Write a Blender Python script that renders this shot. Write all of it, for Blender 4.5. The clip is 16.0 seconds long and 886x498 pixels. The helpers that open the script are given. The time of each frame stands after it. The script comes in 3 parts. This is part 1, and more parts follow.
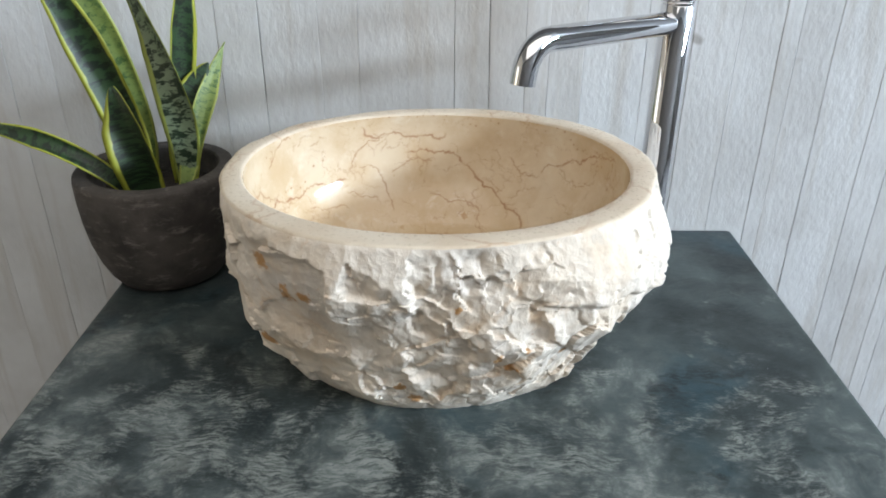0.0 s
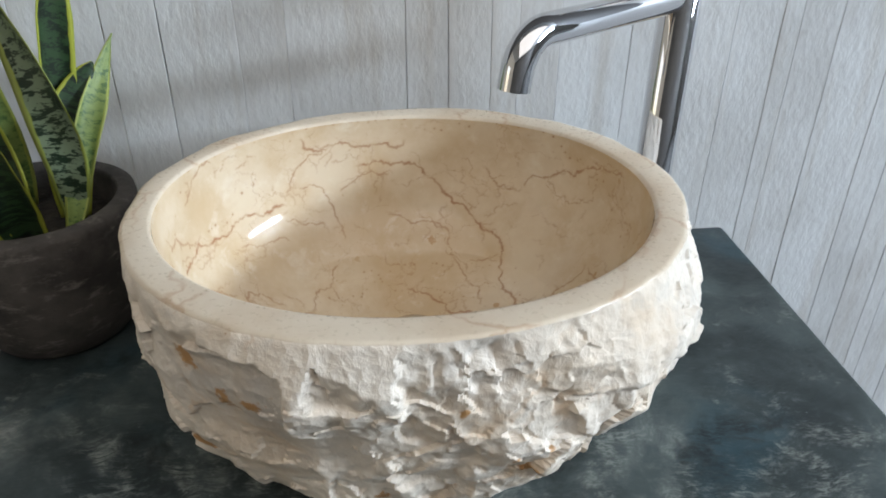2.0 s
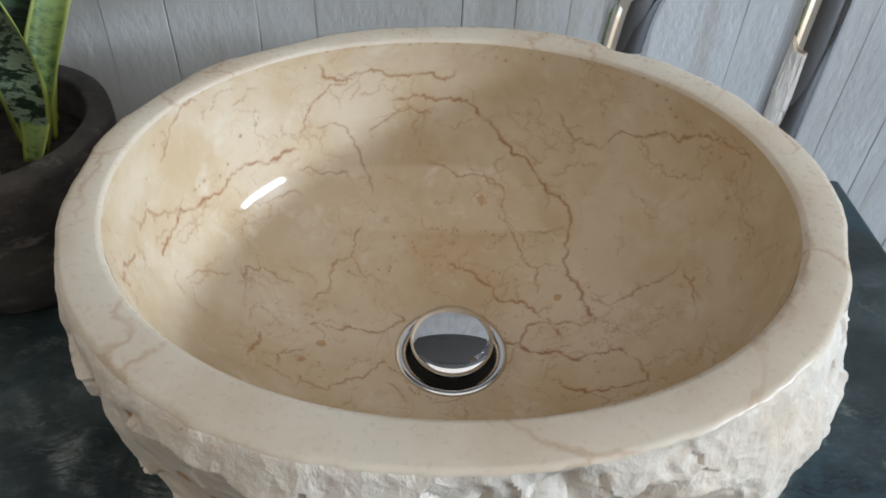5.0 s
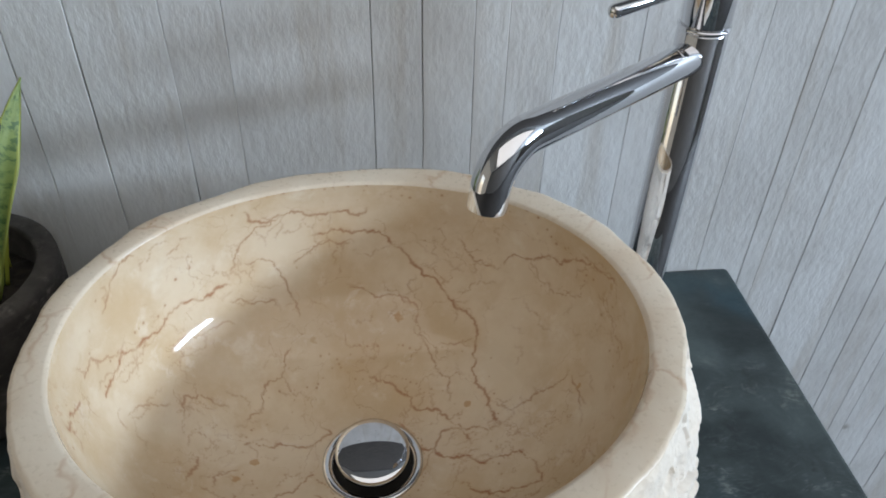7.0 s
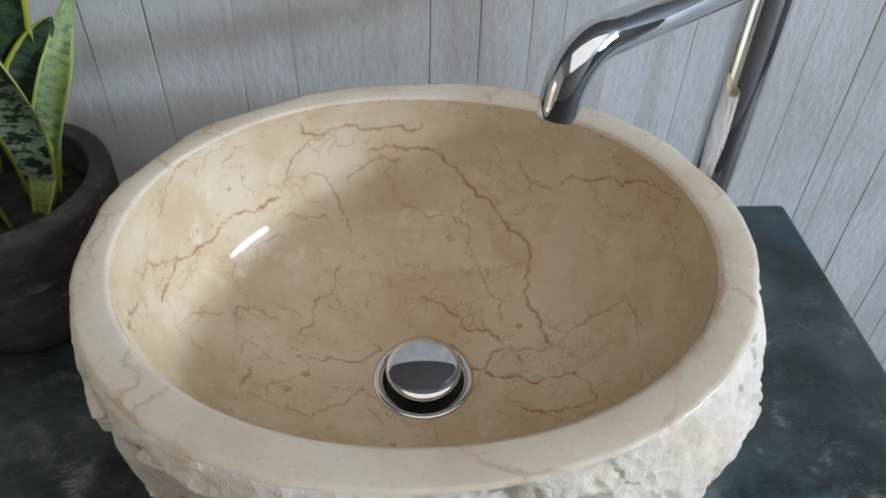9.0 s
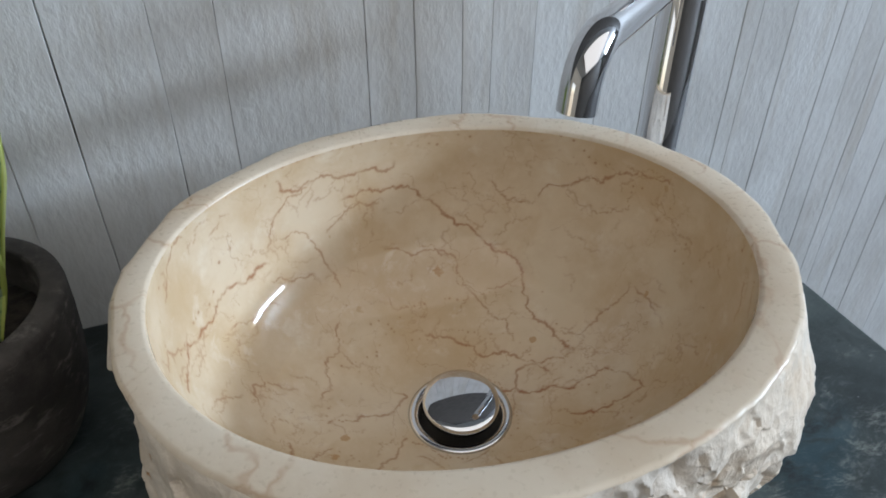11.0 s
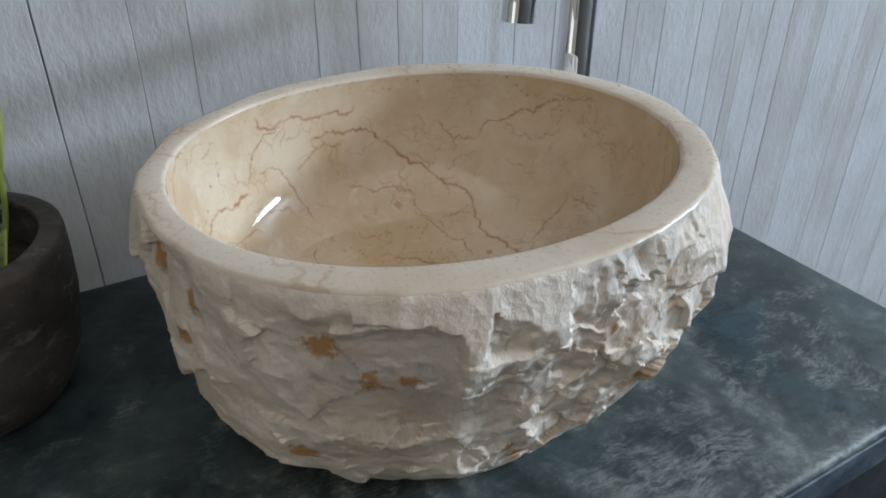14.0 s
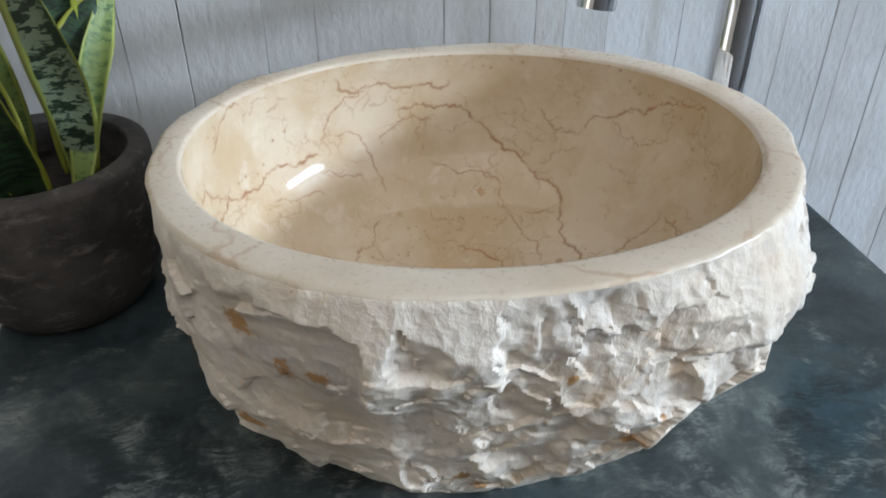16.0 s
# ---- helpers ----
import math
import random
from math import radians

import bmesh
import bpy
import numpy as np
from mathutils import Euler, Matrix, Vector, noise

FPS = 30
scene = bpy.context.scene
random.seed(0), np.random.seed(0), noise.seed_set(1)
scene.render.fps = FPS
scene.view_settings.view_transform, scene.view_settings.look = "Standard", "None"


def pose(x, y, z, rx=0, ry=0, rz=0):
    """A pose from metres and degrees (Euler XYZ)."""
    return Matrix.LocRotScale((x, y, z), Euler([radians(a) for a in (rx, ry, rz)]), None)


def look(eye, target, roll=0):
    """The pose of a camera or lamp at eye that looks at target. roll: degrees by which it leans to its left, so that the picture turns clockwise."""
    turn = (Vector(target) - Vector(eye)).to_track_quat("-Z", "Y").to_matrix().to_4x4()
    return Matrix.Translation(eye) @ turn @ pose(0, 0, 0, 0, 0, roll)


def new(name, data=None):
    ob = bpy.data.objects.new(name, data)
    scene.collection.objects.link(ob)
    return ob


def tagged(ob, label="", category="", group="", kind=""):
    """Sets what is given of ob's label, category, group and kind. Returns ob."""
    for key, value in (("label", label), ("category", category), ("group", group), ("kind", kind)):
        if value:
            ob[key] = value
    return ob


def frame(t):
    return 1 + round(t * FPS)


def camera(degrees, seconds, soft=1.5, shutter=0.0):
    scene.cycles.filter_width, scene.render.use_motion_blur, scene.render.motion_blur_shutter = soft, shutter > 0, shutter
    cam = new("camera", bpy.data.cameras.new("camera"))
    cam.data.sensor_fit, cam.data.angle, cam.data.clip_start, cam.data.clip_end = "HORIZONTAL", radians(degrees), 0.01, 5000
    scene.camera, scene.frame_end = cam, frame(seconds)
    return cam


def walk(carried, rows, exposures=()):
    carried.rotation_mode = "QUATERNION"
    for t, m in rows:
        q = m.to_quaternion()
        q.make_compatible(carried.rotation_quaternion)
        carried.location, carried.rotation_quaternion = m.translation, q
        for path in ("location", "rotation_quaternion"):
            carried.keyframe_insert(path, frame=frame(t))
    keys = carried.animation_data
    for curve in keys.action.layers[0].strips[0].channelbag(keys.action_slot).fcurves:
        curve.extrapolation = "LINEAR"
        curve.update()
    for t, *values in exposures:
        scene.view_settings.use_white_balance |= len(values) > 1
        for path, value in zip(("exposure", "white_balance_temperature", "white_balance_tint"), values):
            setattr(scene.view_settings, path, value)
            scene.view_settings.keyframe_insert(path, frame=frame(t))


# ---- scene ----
cam = camera(60.91, 16.0, soft=1.8)
PATH = [
    (0, 0.0097, -0.6078, 0.4375, 0.43, -27.37, -0.11),
    (0.5, 0.0062, -0.5640, 0.4430, -0.52, -28.05, 0.25),
    (1, -0.0045, -0.5186, 0.4484, -2.11, -28.88, -0.42),
    (1.5, -0.0200, -0.4736, 0.4433, -4.24, -29.67, -0.08),
    (2, -0.0318, -0.4355, 0.4337, -6.54, -31.07, -0.30),
    (2.5, -0.0516, -0.4023, 0.4275, -8.89, -31.58, -0.45),
    (3, -0.0599, -0.3721, 0.4243, -9.06, -32.68, -0.97),
    (3.5, -0.0468, -0.3351, 0.4185, -5.85, -35.43, -1.50),
    (3.7, -0.0354, -0.3181, 0.4160, -4.07, -36.39, -1.41),
    (5.8, -0.0203, -0.2593, 0.4589, -1.79, -44.57, -1.96),
    (6, -0.0167, -0.2645, 0.4707, -2.12, -44.38, -1.82),
    (6.5, -0.0050, -0.2755, 0.4932, -3.98, -41.95, -1.35),
    (7, 0.0094, -0.2851, 0.5086, -5.92, -38.43, -1.23),
    (7.5, 0.0110, -0.2886, 0.5146, -5.92, -37.45, -1.01),
    (8, 0.0009, -0.2929, 0.4982, -5.04, -39.66, -1.77),
    (8.5, -0.0118, -0.2988, 0.4873, -3.35, -41.22, -1.83),
    (8.7, -0.0115, -0.2961, 0.4857, -3.02, -42.22, -1.43),
    (10.8, -0.1148, -0.2687, 0.4504, -18.06, -38.89, -0.26),
    (11, -0.1400, -0.2756, 0.4525, -21.21, -36.61, -0.20),
    (11.5, -0.1811, -0.2975, 0.4480, -26.87, -33.51, -0.75),
    (12, -0.2040, -0.3233, 0.4431, -28.86, -31.71, -0.84),
    (12.5, -0.2205, -0.3409, 0.4325, -29.38, -30.11, -0.68),
    (13, -0.2299, -0.3539, 0.4201, -29.85, -28.63, -0.38),
    (13.5, -0.2363, -0.3612, 0.4008, -30.45, -29.48, -0.51),
    (14, -0.2432, -0.3665, 0.3915, -30.72, -30.96, -0.29),
    (14.5, -0.2435, -0.3696, 0.3890, -30.48, -31.34, -0.18),
    (15, -0.2251, -0.3708, 0.3872, -28.43, -32.17, 0.07),
    (15.5, -0.1601, -0.3646, 0.3880, -19.46, -33.11, 0.19),
    (16, -0.0814, -0.3787, 0.3842, -8.25, -33.15, 0.21),
]
walk(cam, [(t, pose(x, y, z, 90 + pitch, roll, yaw)) for t, x, y, z, yaw, pitch, roll in PATH],
     exposures=((0, 0.40, 6550, 10), (1.5, 0.22, 6500, 10), (3, 0.0, 6500, 10), (3.7, -0.05, 6450, 10), (6, -0.13, 6350, 10), (8.7, -0.15, 6300, 10), (11, -0.14, 6300, 10), (12.5, -0.17, 6250, 10), (14.0, -0.19, 6150, 10), (15.0, 0.06, 6250, 10), (16, 0.08, 6200, 10)))
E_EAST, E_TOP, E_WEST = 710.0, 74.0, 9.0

# ---- world, daylight through two windows ----
world = bpy.data.worlds.new("daylight")
scene.world = world
world.use_nodes = True
wn = world.node_tree
sky = wn.nodes.new("ShaderNodeTexSky")
sky.sky_type, sky.sun_disc = "NISHITA", False
sky.sun_elevation, sky.sun_rotation = radians(32), radians(60)
wn.links.new(sky.outputs[0], wn.nodes["Background"].inputs[0])
wn.nodes["Background"].inputs[1].default_value = 0.10


def window_light(name, m, w, h, power, colour):
    lamp = bpy.data.lights.new(name, "AREA")
    lamp.shape, lamp.size, lamp.size_y, lamp.energy, lamp.color = "RECTANGLE", w, h, power, colour
    ob = new(name, lamp)
    ob.matrix_world = m
    return ob


window_light("window_light_east", look((7.46, -2.30, 2.34), (0.0, 0.0, 0.12)), 3.2, 0.6, E_EAST, (0.71, 0.85, 1.0))
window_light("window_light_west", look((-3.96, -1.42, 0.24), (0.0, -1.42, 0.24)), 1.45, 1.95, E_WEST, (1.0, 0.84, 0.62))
window_light("skylight_daylight", look((0.9, -2.5, 2.97), (0.9, -2.5, 0.0)), 5.0, 4.2, E_TOP, (1.0, 0.955, 0.895))


# ---- material helpers ----
class Mat:
    def __init__(self, name):
        self.m = bpy.data.materials.new(name)
        self.m.use_nodes = True
        self.t = self.m.node_tree
        self.p = self.t.nodes["Principled BSDF"]

    def add(self, kind, **kw):
        n = self.t.nodes.new("ShaderNode" + kind)
        for k, v in kw.items():
            if k in n.inputs:
                n.inputs[k].default_value = v
        return n

    def link(self, a, b):
        self.t.links.new(a, b)

    def coords(self, scale=(1, 1, 1), rot=(0, 0, 0)):
        c, m = self.add("TexCoord"), self.add("Mapping")
        m.inputs["Scale"].default_value = scale
        m.inputs["Rotation"].default_value = rot
        self.link(c.outputs["Object"], m.inputs["Vector"])
        return m.outputs["Vector"]

    def noise(self, vec, scale, detail=4, rough=0.55, distort=0.0):
        n = self.add("TexNoise", Scale=scale, Detail=detail, Roughness=rough, Distortion=distort)
        self.link(vec, n.inputs["Vector"])
        return n

    def warp(self, vec, scale, amount, detail=3):
        n = self.noise(vec, scale, detail)
        s = self.add("VectorMath")
        s.operation = "SUBTRACT"
        s.inputs[1].default_value = (0.5, 0.5, 0.5)
        self.link(n.outputs["Color"], s.inputs[0])
        k = self.add("VectorMath")
        k.operation = "SCALE"
        k.inputs["Scale"].default_value = amount
        self.link(s.outputs[0], k.inputs[0])
        a = self.add("VectorMath")
        a.operation = "ADD"
        self.link(vec, a.inputs[0])
        self.link(k.outputs[0], a.inputs[1])
        return a.outputs[0]

    def range(self, val, a, b, c=0.0, d=1.0, smooth=True):
        r = self.add("MapRange")
        r.interpolation_type = "SMOOTHSTEP" if smooth else "LINEAR"
        for i, v in zip((1, 2, 3, 4), (a, b, c, d)):
            r.inputs[i].default_value = v
        self.link(val, r.inputs[0])
        return r.outputs[0]

    def math(self, op, a, b):
        n = self.add("Math")
        n.operation = op
        for i, v in enumerate((a, b)):
            if isinstance(v, (int, float)):
                n.inputs[i].default_value = v
            else:
                self.link(v, n.inputs[i])
        return n.outputs[0]

    def mix(self, fac, a, b, blend="MIX"):
        n = self.add("MixRGB")
        n.blend_type = blend
        for key, v in (("Fac", fac), ("Color1", a), ("Color2", b)):
            if isinstance(v, (int, float)):
                n.inputs[key].default_value = v
            elif isinstance(v, tuple):
                n.inputs[key].default_value = (*v, 1)
            else:
                self.link(v, n.inputs[key])
        return n.outputs[0]

    def done(self, colour, rough=0.5, bumps=(), metal=0.0, **kw):
        p = self.p
        for key, v in (("Base Color", colour), ("Roughness", rough)):
            if isinstance(v, (int, float)):
                p.inputs[key].default_value = v
            elif isinstance(v, tuple):
                p.inputs[key].default_value = (*v, 1)
            else:
                self.link(v, p.inputs[key])
        p.inputs["Metallic"].default_value = metal
        for k, v in kw.items():
            p.inputs[k.replace("_", " ")].default_value = v
        last = None
        for h, dist, strength in bumps:
            b = self.add("Bump", Distance=dist, Strength=strength)
            self.link(h, b.inputs["Height"])
            if last:
                self.link(last, b.inputs["Normal"])
            last = b.outputs[0]
        if last:
            self.link(last, p.inputs["Normal"])
        return self.m

    def attribute(self, name):
        n = self.add("Attribute")
        n.attribute_name = name
        return n.outputs["Color"]

    def random(self):
        return self.add("ObjectInfo").outputs["Random"]


def make_marble():
    k = Mat("polished_cream_marble")
    v = k.coords()
    w = k.warp(k.warp(v, 80, 0.020, 4), 15, 0.060, 2)
    cloud = k.noise(v, 13, 6, 0.62).outputs["Fac"]
    col = k.mix(k.range(cloud, 0.35, 0.68), (0.72, 0.595, 0.435), (0.61, 0.455, 0.285))
    pale = k.noise(k.warp(v, 20, 0.03), 38, 5, 0.65).outputs["Fac"]
    col = k.mix(k.math("MULTIPLY", k.range(pale, 0.54, 0.72), 0.6), col, (0.78, 0.69, 0.56))
    rich = k.noise(k.warp(v, 14, 0.05), 21, 5, 0.6).outputs["Fac"]
    col = k.mix(k.math("MULTIPLY", k.range(rich, 0.50, 0.70), 0.55), col, (0.58, 0.42, 0.25))

    def veins(scale, width, lo, hi, seed, stretch=(1, 1, 1)):
        vor = k.add("TexVoronoi", Scale=scale)
        vor.feature = "DISTANCE_TO_EDGE"
        off = k.add("Mapping")
        off.inputs["Location"].default_value = (seed, seed * 0.7, 0.3 * seed)
        off.inputs["Scale"].default_value = stretch
        k.link(w, off.inputs["Vector"])
        k.link(off.outputs[0], vor.inputs["Vector"])
        thick = k.range(k.noise(off.outputs[0], scale * 2.5, 3).outputs["Fac"], 0.3, 0.7, width * 0.35, width * 1.5)
        line = k.range(k.math("DIVIDE", vor.outputs["Distance"], thick), 0.0, 1.0, 1.0, 0.0)
        gate = k.range(k.noise(off.outputs[0], scale * 0.8, 3).outputs["Fac"], lo, hi)
        return k.math("MULTIPLY", line, gate)
    small = veins(34, 0.022, 0.50, 0.62, 5.2)
    hair = veins(20, 0.010, 0.47, 0.60, 9.1, (1.2, 0.8, 1.0))
    marks = k.add("SeparateColor")
    k.link(k.attribute("marks"), marks.inputs[0])
    breakup = k.range(k.noise(v, 110, 3).outputs["Fac"], 0.30, 0.55, 0.35, 1.0)
    col = k.mix(k.math("MULTIPLY", marks.outputs[1], 0.20), col, (0.54, 0.36, 0.19))
    col = k.mix(k.math("MULTIPLY", small, 0.38), col, (0.46, 0.26, 0.14))
    col = k.mix(k.math("MULTIPLY", hair, 0.42), col, (0.40, 0.21, 0.11))
    col = k.mix(k.math("MULTIPLY", k.math("MULTIPLY", marks.outputs[0], breakup), 0.96), col, (0.36, 0.15, 0.072))
    blot = k.math("ADD", marks.outputs[2], k.math("MULTIPLY", k.math("SUBTRACT", k.noise(v, 260, 3).outputs["Fac"], 0.5), 2.2))
    col = k.mix(k.math("MULTIPLY", k.math("MULTIPLY", k.range(blot, 0.45, 0.9), k.range(marks.outputs[2], 0.0, 0.2)), 0.6), col, (0.46, 0.22, 0.07))
    spot = k.noise(v, 62, 2).outputs["Fac"]
    col = k.mix(k.math("MULTIPLY", k.range(spot, 0.74, 0.80), 0.4), col, (0.45, 0.24, 0.09))
    rough = k.range(k.noise(v, 24, 4).outputs["Fac"], 0.3, 0.7, 0.05, 0.085)
    return k.done(col, rough, [(k.noise(v, 60, 2).outputs["Fac"], 0.0002, 0.15)], IOR=1.44)


def make_rim_marble():
    k = Mat("honed_cream_marble")
    v = k.coords()
    w = k.warp(v, 30, 0.03, 3)
    cloud = k.noise(v, 16, 5, 0.6).outputs["Fac"]
    col = k.mix(k.range(cloud, 0.35, 0.68), (0.72, 0.62, 0.49), (0.64, 0.52, 0.385))
    vor = k.add("TexVoronoi", Scale=17.0)
    vor.feature = "DISTANCE_TO_EDGE"
    k.link(w, vor.inputs["Vector"])
    line = k.math("MULTIPLY", k.range(vor.outputs["Distance"], 0.0, 0.035, 1.0, 0.0), k.range(k.noise(v, 18, 2).outputs["Fac"], 0.45, 0.62))
    col = k.mix(k.math("MULTIPLY", line, 0.55), col, (0.48, 0.30, 0.17))
    fine = k.noise(v, 320, 3).outputs["Fac"]
    return k.done(col, k.range(fine, 0.3, 0.7, 0.26, 0.38), [(fine, 0.0004, 0.25), (k.noise(v, 40, 3).outputs["Fac"], 0.001, 0.2)])


def make_rock():
    k = Mat("split_cream_limestone")
    v = k.coords()
    cloud = k.noise(v, 14, 6, 0.62).outputs["Fac"]
    col = k.mix(k.range(cloud, 0.35, 0.66), (0.80, 0.715, 0.615), (0.73, 0.625, 0.51))
    marks = k.add("SeparateColor")
    k.link(k.attribute("marks"), marks.inputs[0])
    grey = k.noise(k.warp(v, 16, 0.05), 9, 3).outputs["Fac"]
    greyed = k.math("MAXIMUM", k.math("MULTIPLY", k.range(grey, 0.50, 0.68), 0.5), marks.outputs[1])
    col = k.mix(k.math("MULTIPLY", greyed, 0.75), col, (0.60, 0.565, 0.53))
    w = k.warp(v, 24, 0.05, 4)
    vor = k.add("TexVoronoi", Scale=13.0)
    vor.feature = "DISTANCE_TO_EDGE"
    k.link(w, vor.inputs["Vector"])
    seam = k.math("MULTIPLY", k.range(vor.outputs["Distance"], 0.0, 0.035, 1.0, 0.0), k.range(k.noise(v, 15, 3).outputs["Fac"], 0.50, 0.62))
    col = k.mix(k.math("MULTIPLY", seam, 0.40), col, (0.58, 0.37, 0.19))
    tan = k.noise(k.warp(v, 30, 0.03, 3), 12, 4, 0.6).outputs["Fac"]
    col = k.mix(k.math("MULTIPLY", k.range(tan, 0.52, 0.70), 0.55), col, (0.66, 0.50, 0.34))
    dull = k.noise(k.warp(v, 40, 0.03, 3), 30, 5, 0.62).outputs["Fac"]
    col = k.mix(k.math("MULTIPLY", k.range(dull, 0.50, 0.66), 0.50), col, (0.57, 0.505, 0.43))
    stain = k.math("ADD", marks.outputs[0], k.math("MULTIPLY", k.math("SUBTRACT", k.noise(v, 200, 5, 0.7).outputs["Fac"], 0.5), 2.6))
    col = k.mix(k.math("MULTIPLY", k.range(stain, 0.28, 0.82), 0.90), col, (0.47, 0.235, 0.07))
    fine = k.noise(v, 150, 6, 0.7).outputs["Fac"]
    flake = k.add("TexVoronoi", Scale=105.0)
    k.link(k.warp(v, 70, 0.012, 3), flake.inputs["Vector"])
    grain = k.noise(v, 60, 5, 0.65, 0.6).outputs["Fac"]
    return k.done(col, k.range(fine, 0.3, 0.7, 0.55, 0.8), [(grain, 0.0030, 0.35), (flake.outputs["Distance"], 0.0035, 0.35), (k.noise(k.coords((1.0, 1.0, 0.55)), 115, 4, 0.6, 1.2).outputs["Fac"], 0.0020, 0.40), (fine, 0.0009, 0.35)])


def make_countertop():
    k = Mat("brushed_slate_paint")
    v = k.coords()
    stroke = k.warp(k.coords((1, 1, 1)), 7, 0.10, 4)
    big = k.noise(stroke, 7.5, 5, 0.6).outputs["Fac"]
    mid = k.noise(stroke, 19, 6, 0.68).outputs["Fac"]
    s = k.add("Mapping")
    s.inputs["Scale"].default_value = (85, 330, 60)
    k.link(k.warp(v, 4.5, 0.13, 6), s.inputs["Vector"])
    hair = k.noise(s.outputs[0], 1.0, 6, 0.75).outputs["Fac"]
    col = k.mix(k.range(big, 0.36, 0.64), (0.016, 0.023, 0.024), (0.056, 0.073, 0.073))
    teal = k.noise(k.warp(v, 9, 0.08), 6, 3).outputs["Fac"]
    col = k.mix(k.math("MULTIPLY", k.range(teal, 0.54, 0.72), 0.42), col, (0.022, 0.072, 0.098))
    # pale strokes grow denser towards the front, slightly towards the left
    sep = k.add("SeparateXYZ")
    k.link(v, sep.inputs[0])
    frontward = k.math("ADD", k.math("MULTIPLY", sep.outputs[0], -0.22), k.math("MULTIPLY", sep.outputs[1], -0.85))
    mid = k.math("ADD", mid, k.range(frontward, -0.18, 0.22, -0.085, 0.080))
    big = k.math("ADD", big, k.range(frontward, -0.18, 0.22, -0.08, 0.06))
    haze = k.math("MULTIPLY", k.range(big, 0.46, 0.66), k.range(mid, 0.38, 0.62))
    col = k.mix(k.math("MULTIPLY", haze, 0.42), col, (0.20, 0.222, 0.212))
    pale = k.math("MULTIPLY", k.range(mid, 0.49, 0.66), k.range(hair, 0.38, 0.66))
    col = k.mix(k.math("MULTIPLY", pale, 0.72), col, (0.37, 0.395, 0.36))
    col = k.mix(k.math("MULTIPLY", k.math("MULTIPLY", k.range(hair, 0.46, 0.68), k.range(mid, 0.36, 0.52)), 0.45), col, (0.115, 0.132, 0.132))
    black = k.math("MULTIPLY", k.range(k.noise(stroke, 12, 5, 0.65).outputs["Fac"], 0.54, 0.68), k.range(hair, 0.30, 0.60))
    col = k.mix(k.math("MULTIPLY", black, 0.85), col, (0.008, 0.010, 0.011))
    speck = k.noise(v, 210, 2).outputs["Fac"]
    col = k.mix(k.math("MULTIPLY", k.range(speck, 0.76, 0.80), 0.6), col, (0.35, 0.37, 0.37))
    rough = k.range(hair, 0.3, 0.7, 0.36, 0.54)
    return k.done(col, rough, [(hair, 0.0006, 0.35), (mid, 0.001, 0.2)], Specular_IOR_Level=0.32)


def make_plank():
    k = Mat("whitewashed_boards")
    v = k.coords()
    r = k.random()
    off = k.add("CombineXYZ")
    k.link(k.math("MULTIPLY", r, 9.0), off.inputs[2])
    k.link(k.math("MULTIPLY", r, 3.0), off.inputs[0])
    a = k.add("VectorMath")
    a.operation = "ADD"
    k.link(v, a.inputs[0])
    k.link(off.outputs[0], a.inputs[1])
    s = k.add("Mapping")
    s.inputs["Scale"].default_value = (150, 20, 5)
    k.link(k.warp(a.outputs[0], 6, 0.02, 3), s.inputs["Vector"])
    grain = k.noise(s.outputs[0], 1.0, 5, 0.65).outputs["Fac"]
    s2 = k.add("Mapping")
    s2.inputs["Scale"].default_value = (28, 10, 2.2)
    k.link(a.outputs[0], s2.inputs["Vector"])
    streak = k.noise(s2.outputs[0], 1.0, 4, 0.6).outputs["Fac"]
    blot = k.noise(a.outputs[0], 7, 4, 0.6).outputs["Fac"]
    col = k.mix(k.range(blot, 0.35, 0.7), (0.70, 0.715, 0.725), (0.58, 0.585, 0.585))
    col = k.mix(k.math("MULTIPLY", k.range(streak, 0.48, 0.72), 0.65), col, (0.49, 0.46, 0.42))
    col = k.mix(k.math("MULTIPLY", k.range(grain, 0.58, 0.76), 0.14), col, (0.42, 0.40, 0.38))
    col = k.mix(k.math("MULTIPLY", k.range(r, 0.0, 1.0, 0, 1, False), 0.28), col, (0.53, 0.505, 0.475))
    vor = k.add("TexVoronoi", Scale=5.5)
    k.link(k.warp(a.outputs[0], 22, 0.025, 2), vor.inputs["Vector"])
    knot = k.range(vor.outputs["Distance"], 0.018, 0.052, 1.0, 0.0)
    col = k.mix(k.math("MULTIPLY", knot, 0.7), col, (0.26, 0.235, 0.215))
    plaster = k.noise(v, 120, 4, 0.55).outputs["Fac"]
    s3 = k.add("Mapping")
    s3.inputs["Scale"].default_value = (1.2, 1, 0.6)
    k.link(v, s3.inputs["Vector"])
    daub = k.noise(s3.outputs[0], 135, 3, 0.5).outputs["Fac"]
    return k.done(col, k.range(plaster, 0.3, 0.7, 0.48, 0.68), [(daub, 0.0036, 0.27), (plaster, 0.0012, 0.20), (grain, 0.0010, 0.26)])


def make_plain(name, c1, c2, scale, rough, bump=0.0005, metal=0.0):
    k = Mat(name)
    v = k.coords()
    n = k.noise(v, scale, 5, 0.6).outputs["Fac"]
    f = k.noise(v, scale * 9, 4, 0.6).outputs["Fac"]
    col = k.mix(k.range(n, 0.35, 0.68), c1, c2)
    col = k.mix(k.math("MULTIPLY", k.range(f, 0.5, 0.75), 0.35), col, c1)
    return k.done(col, k.range(f, 0.3, 0.7, rough - 0.06, rough + 0.06), [(f, bump, 0.4)], metal)


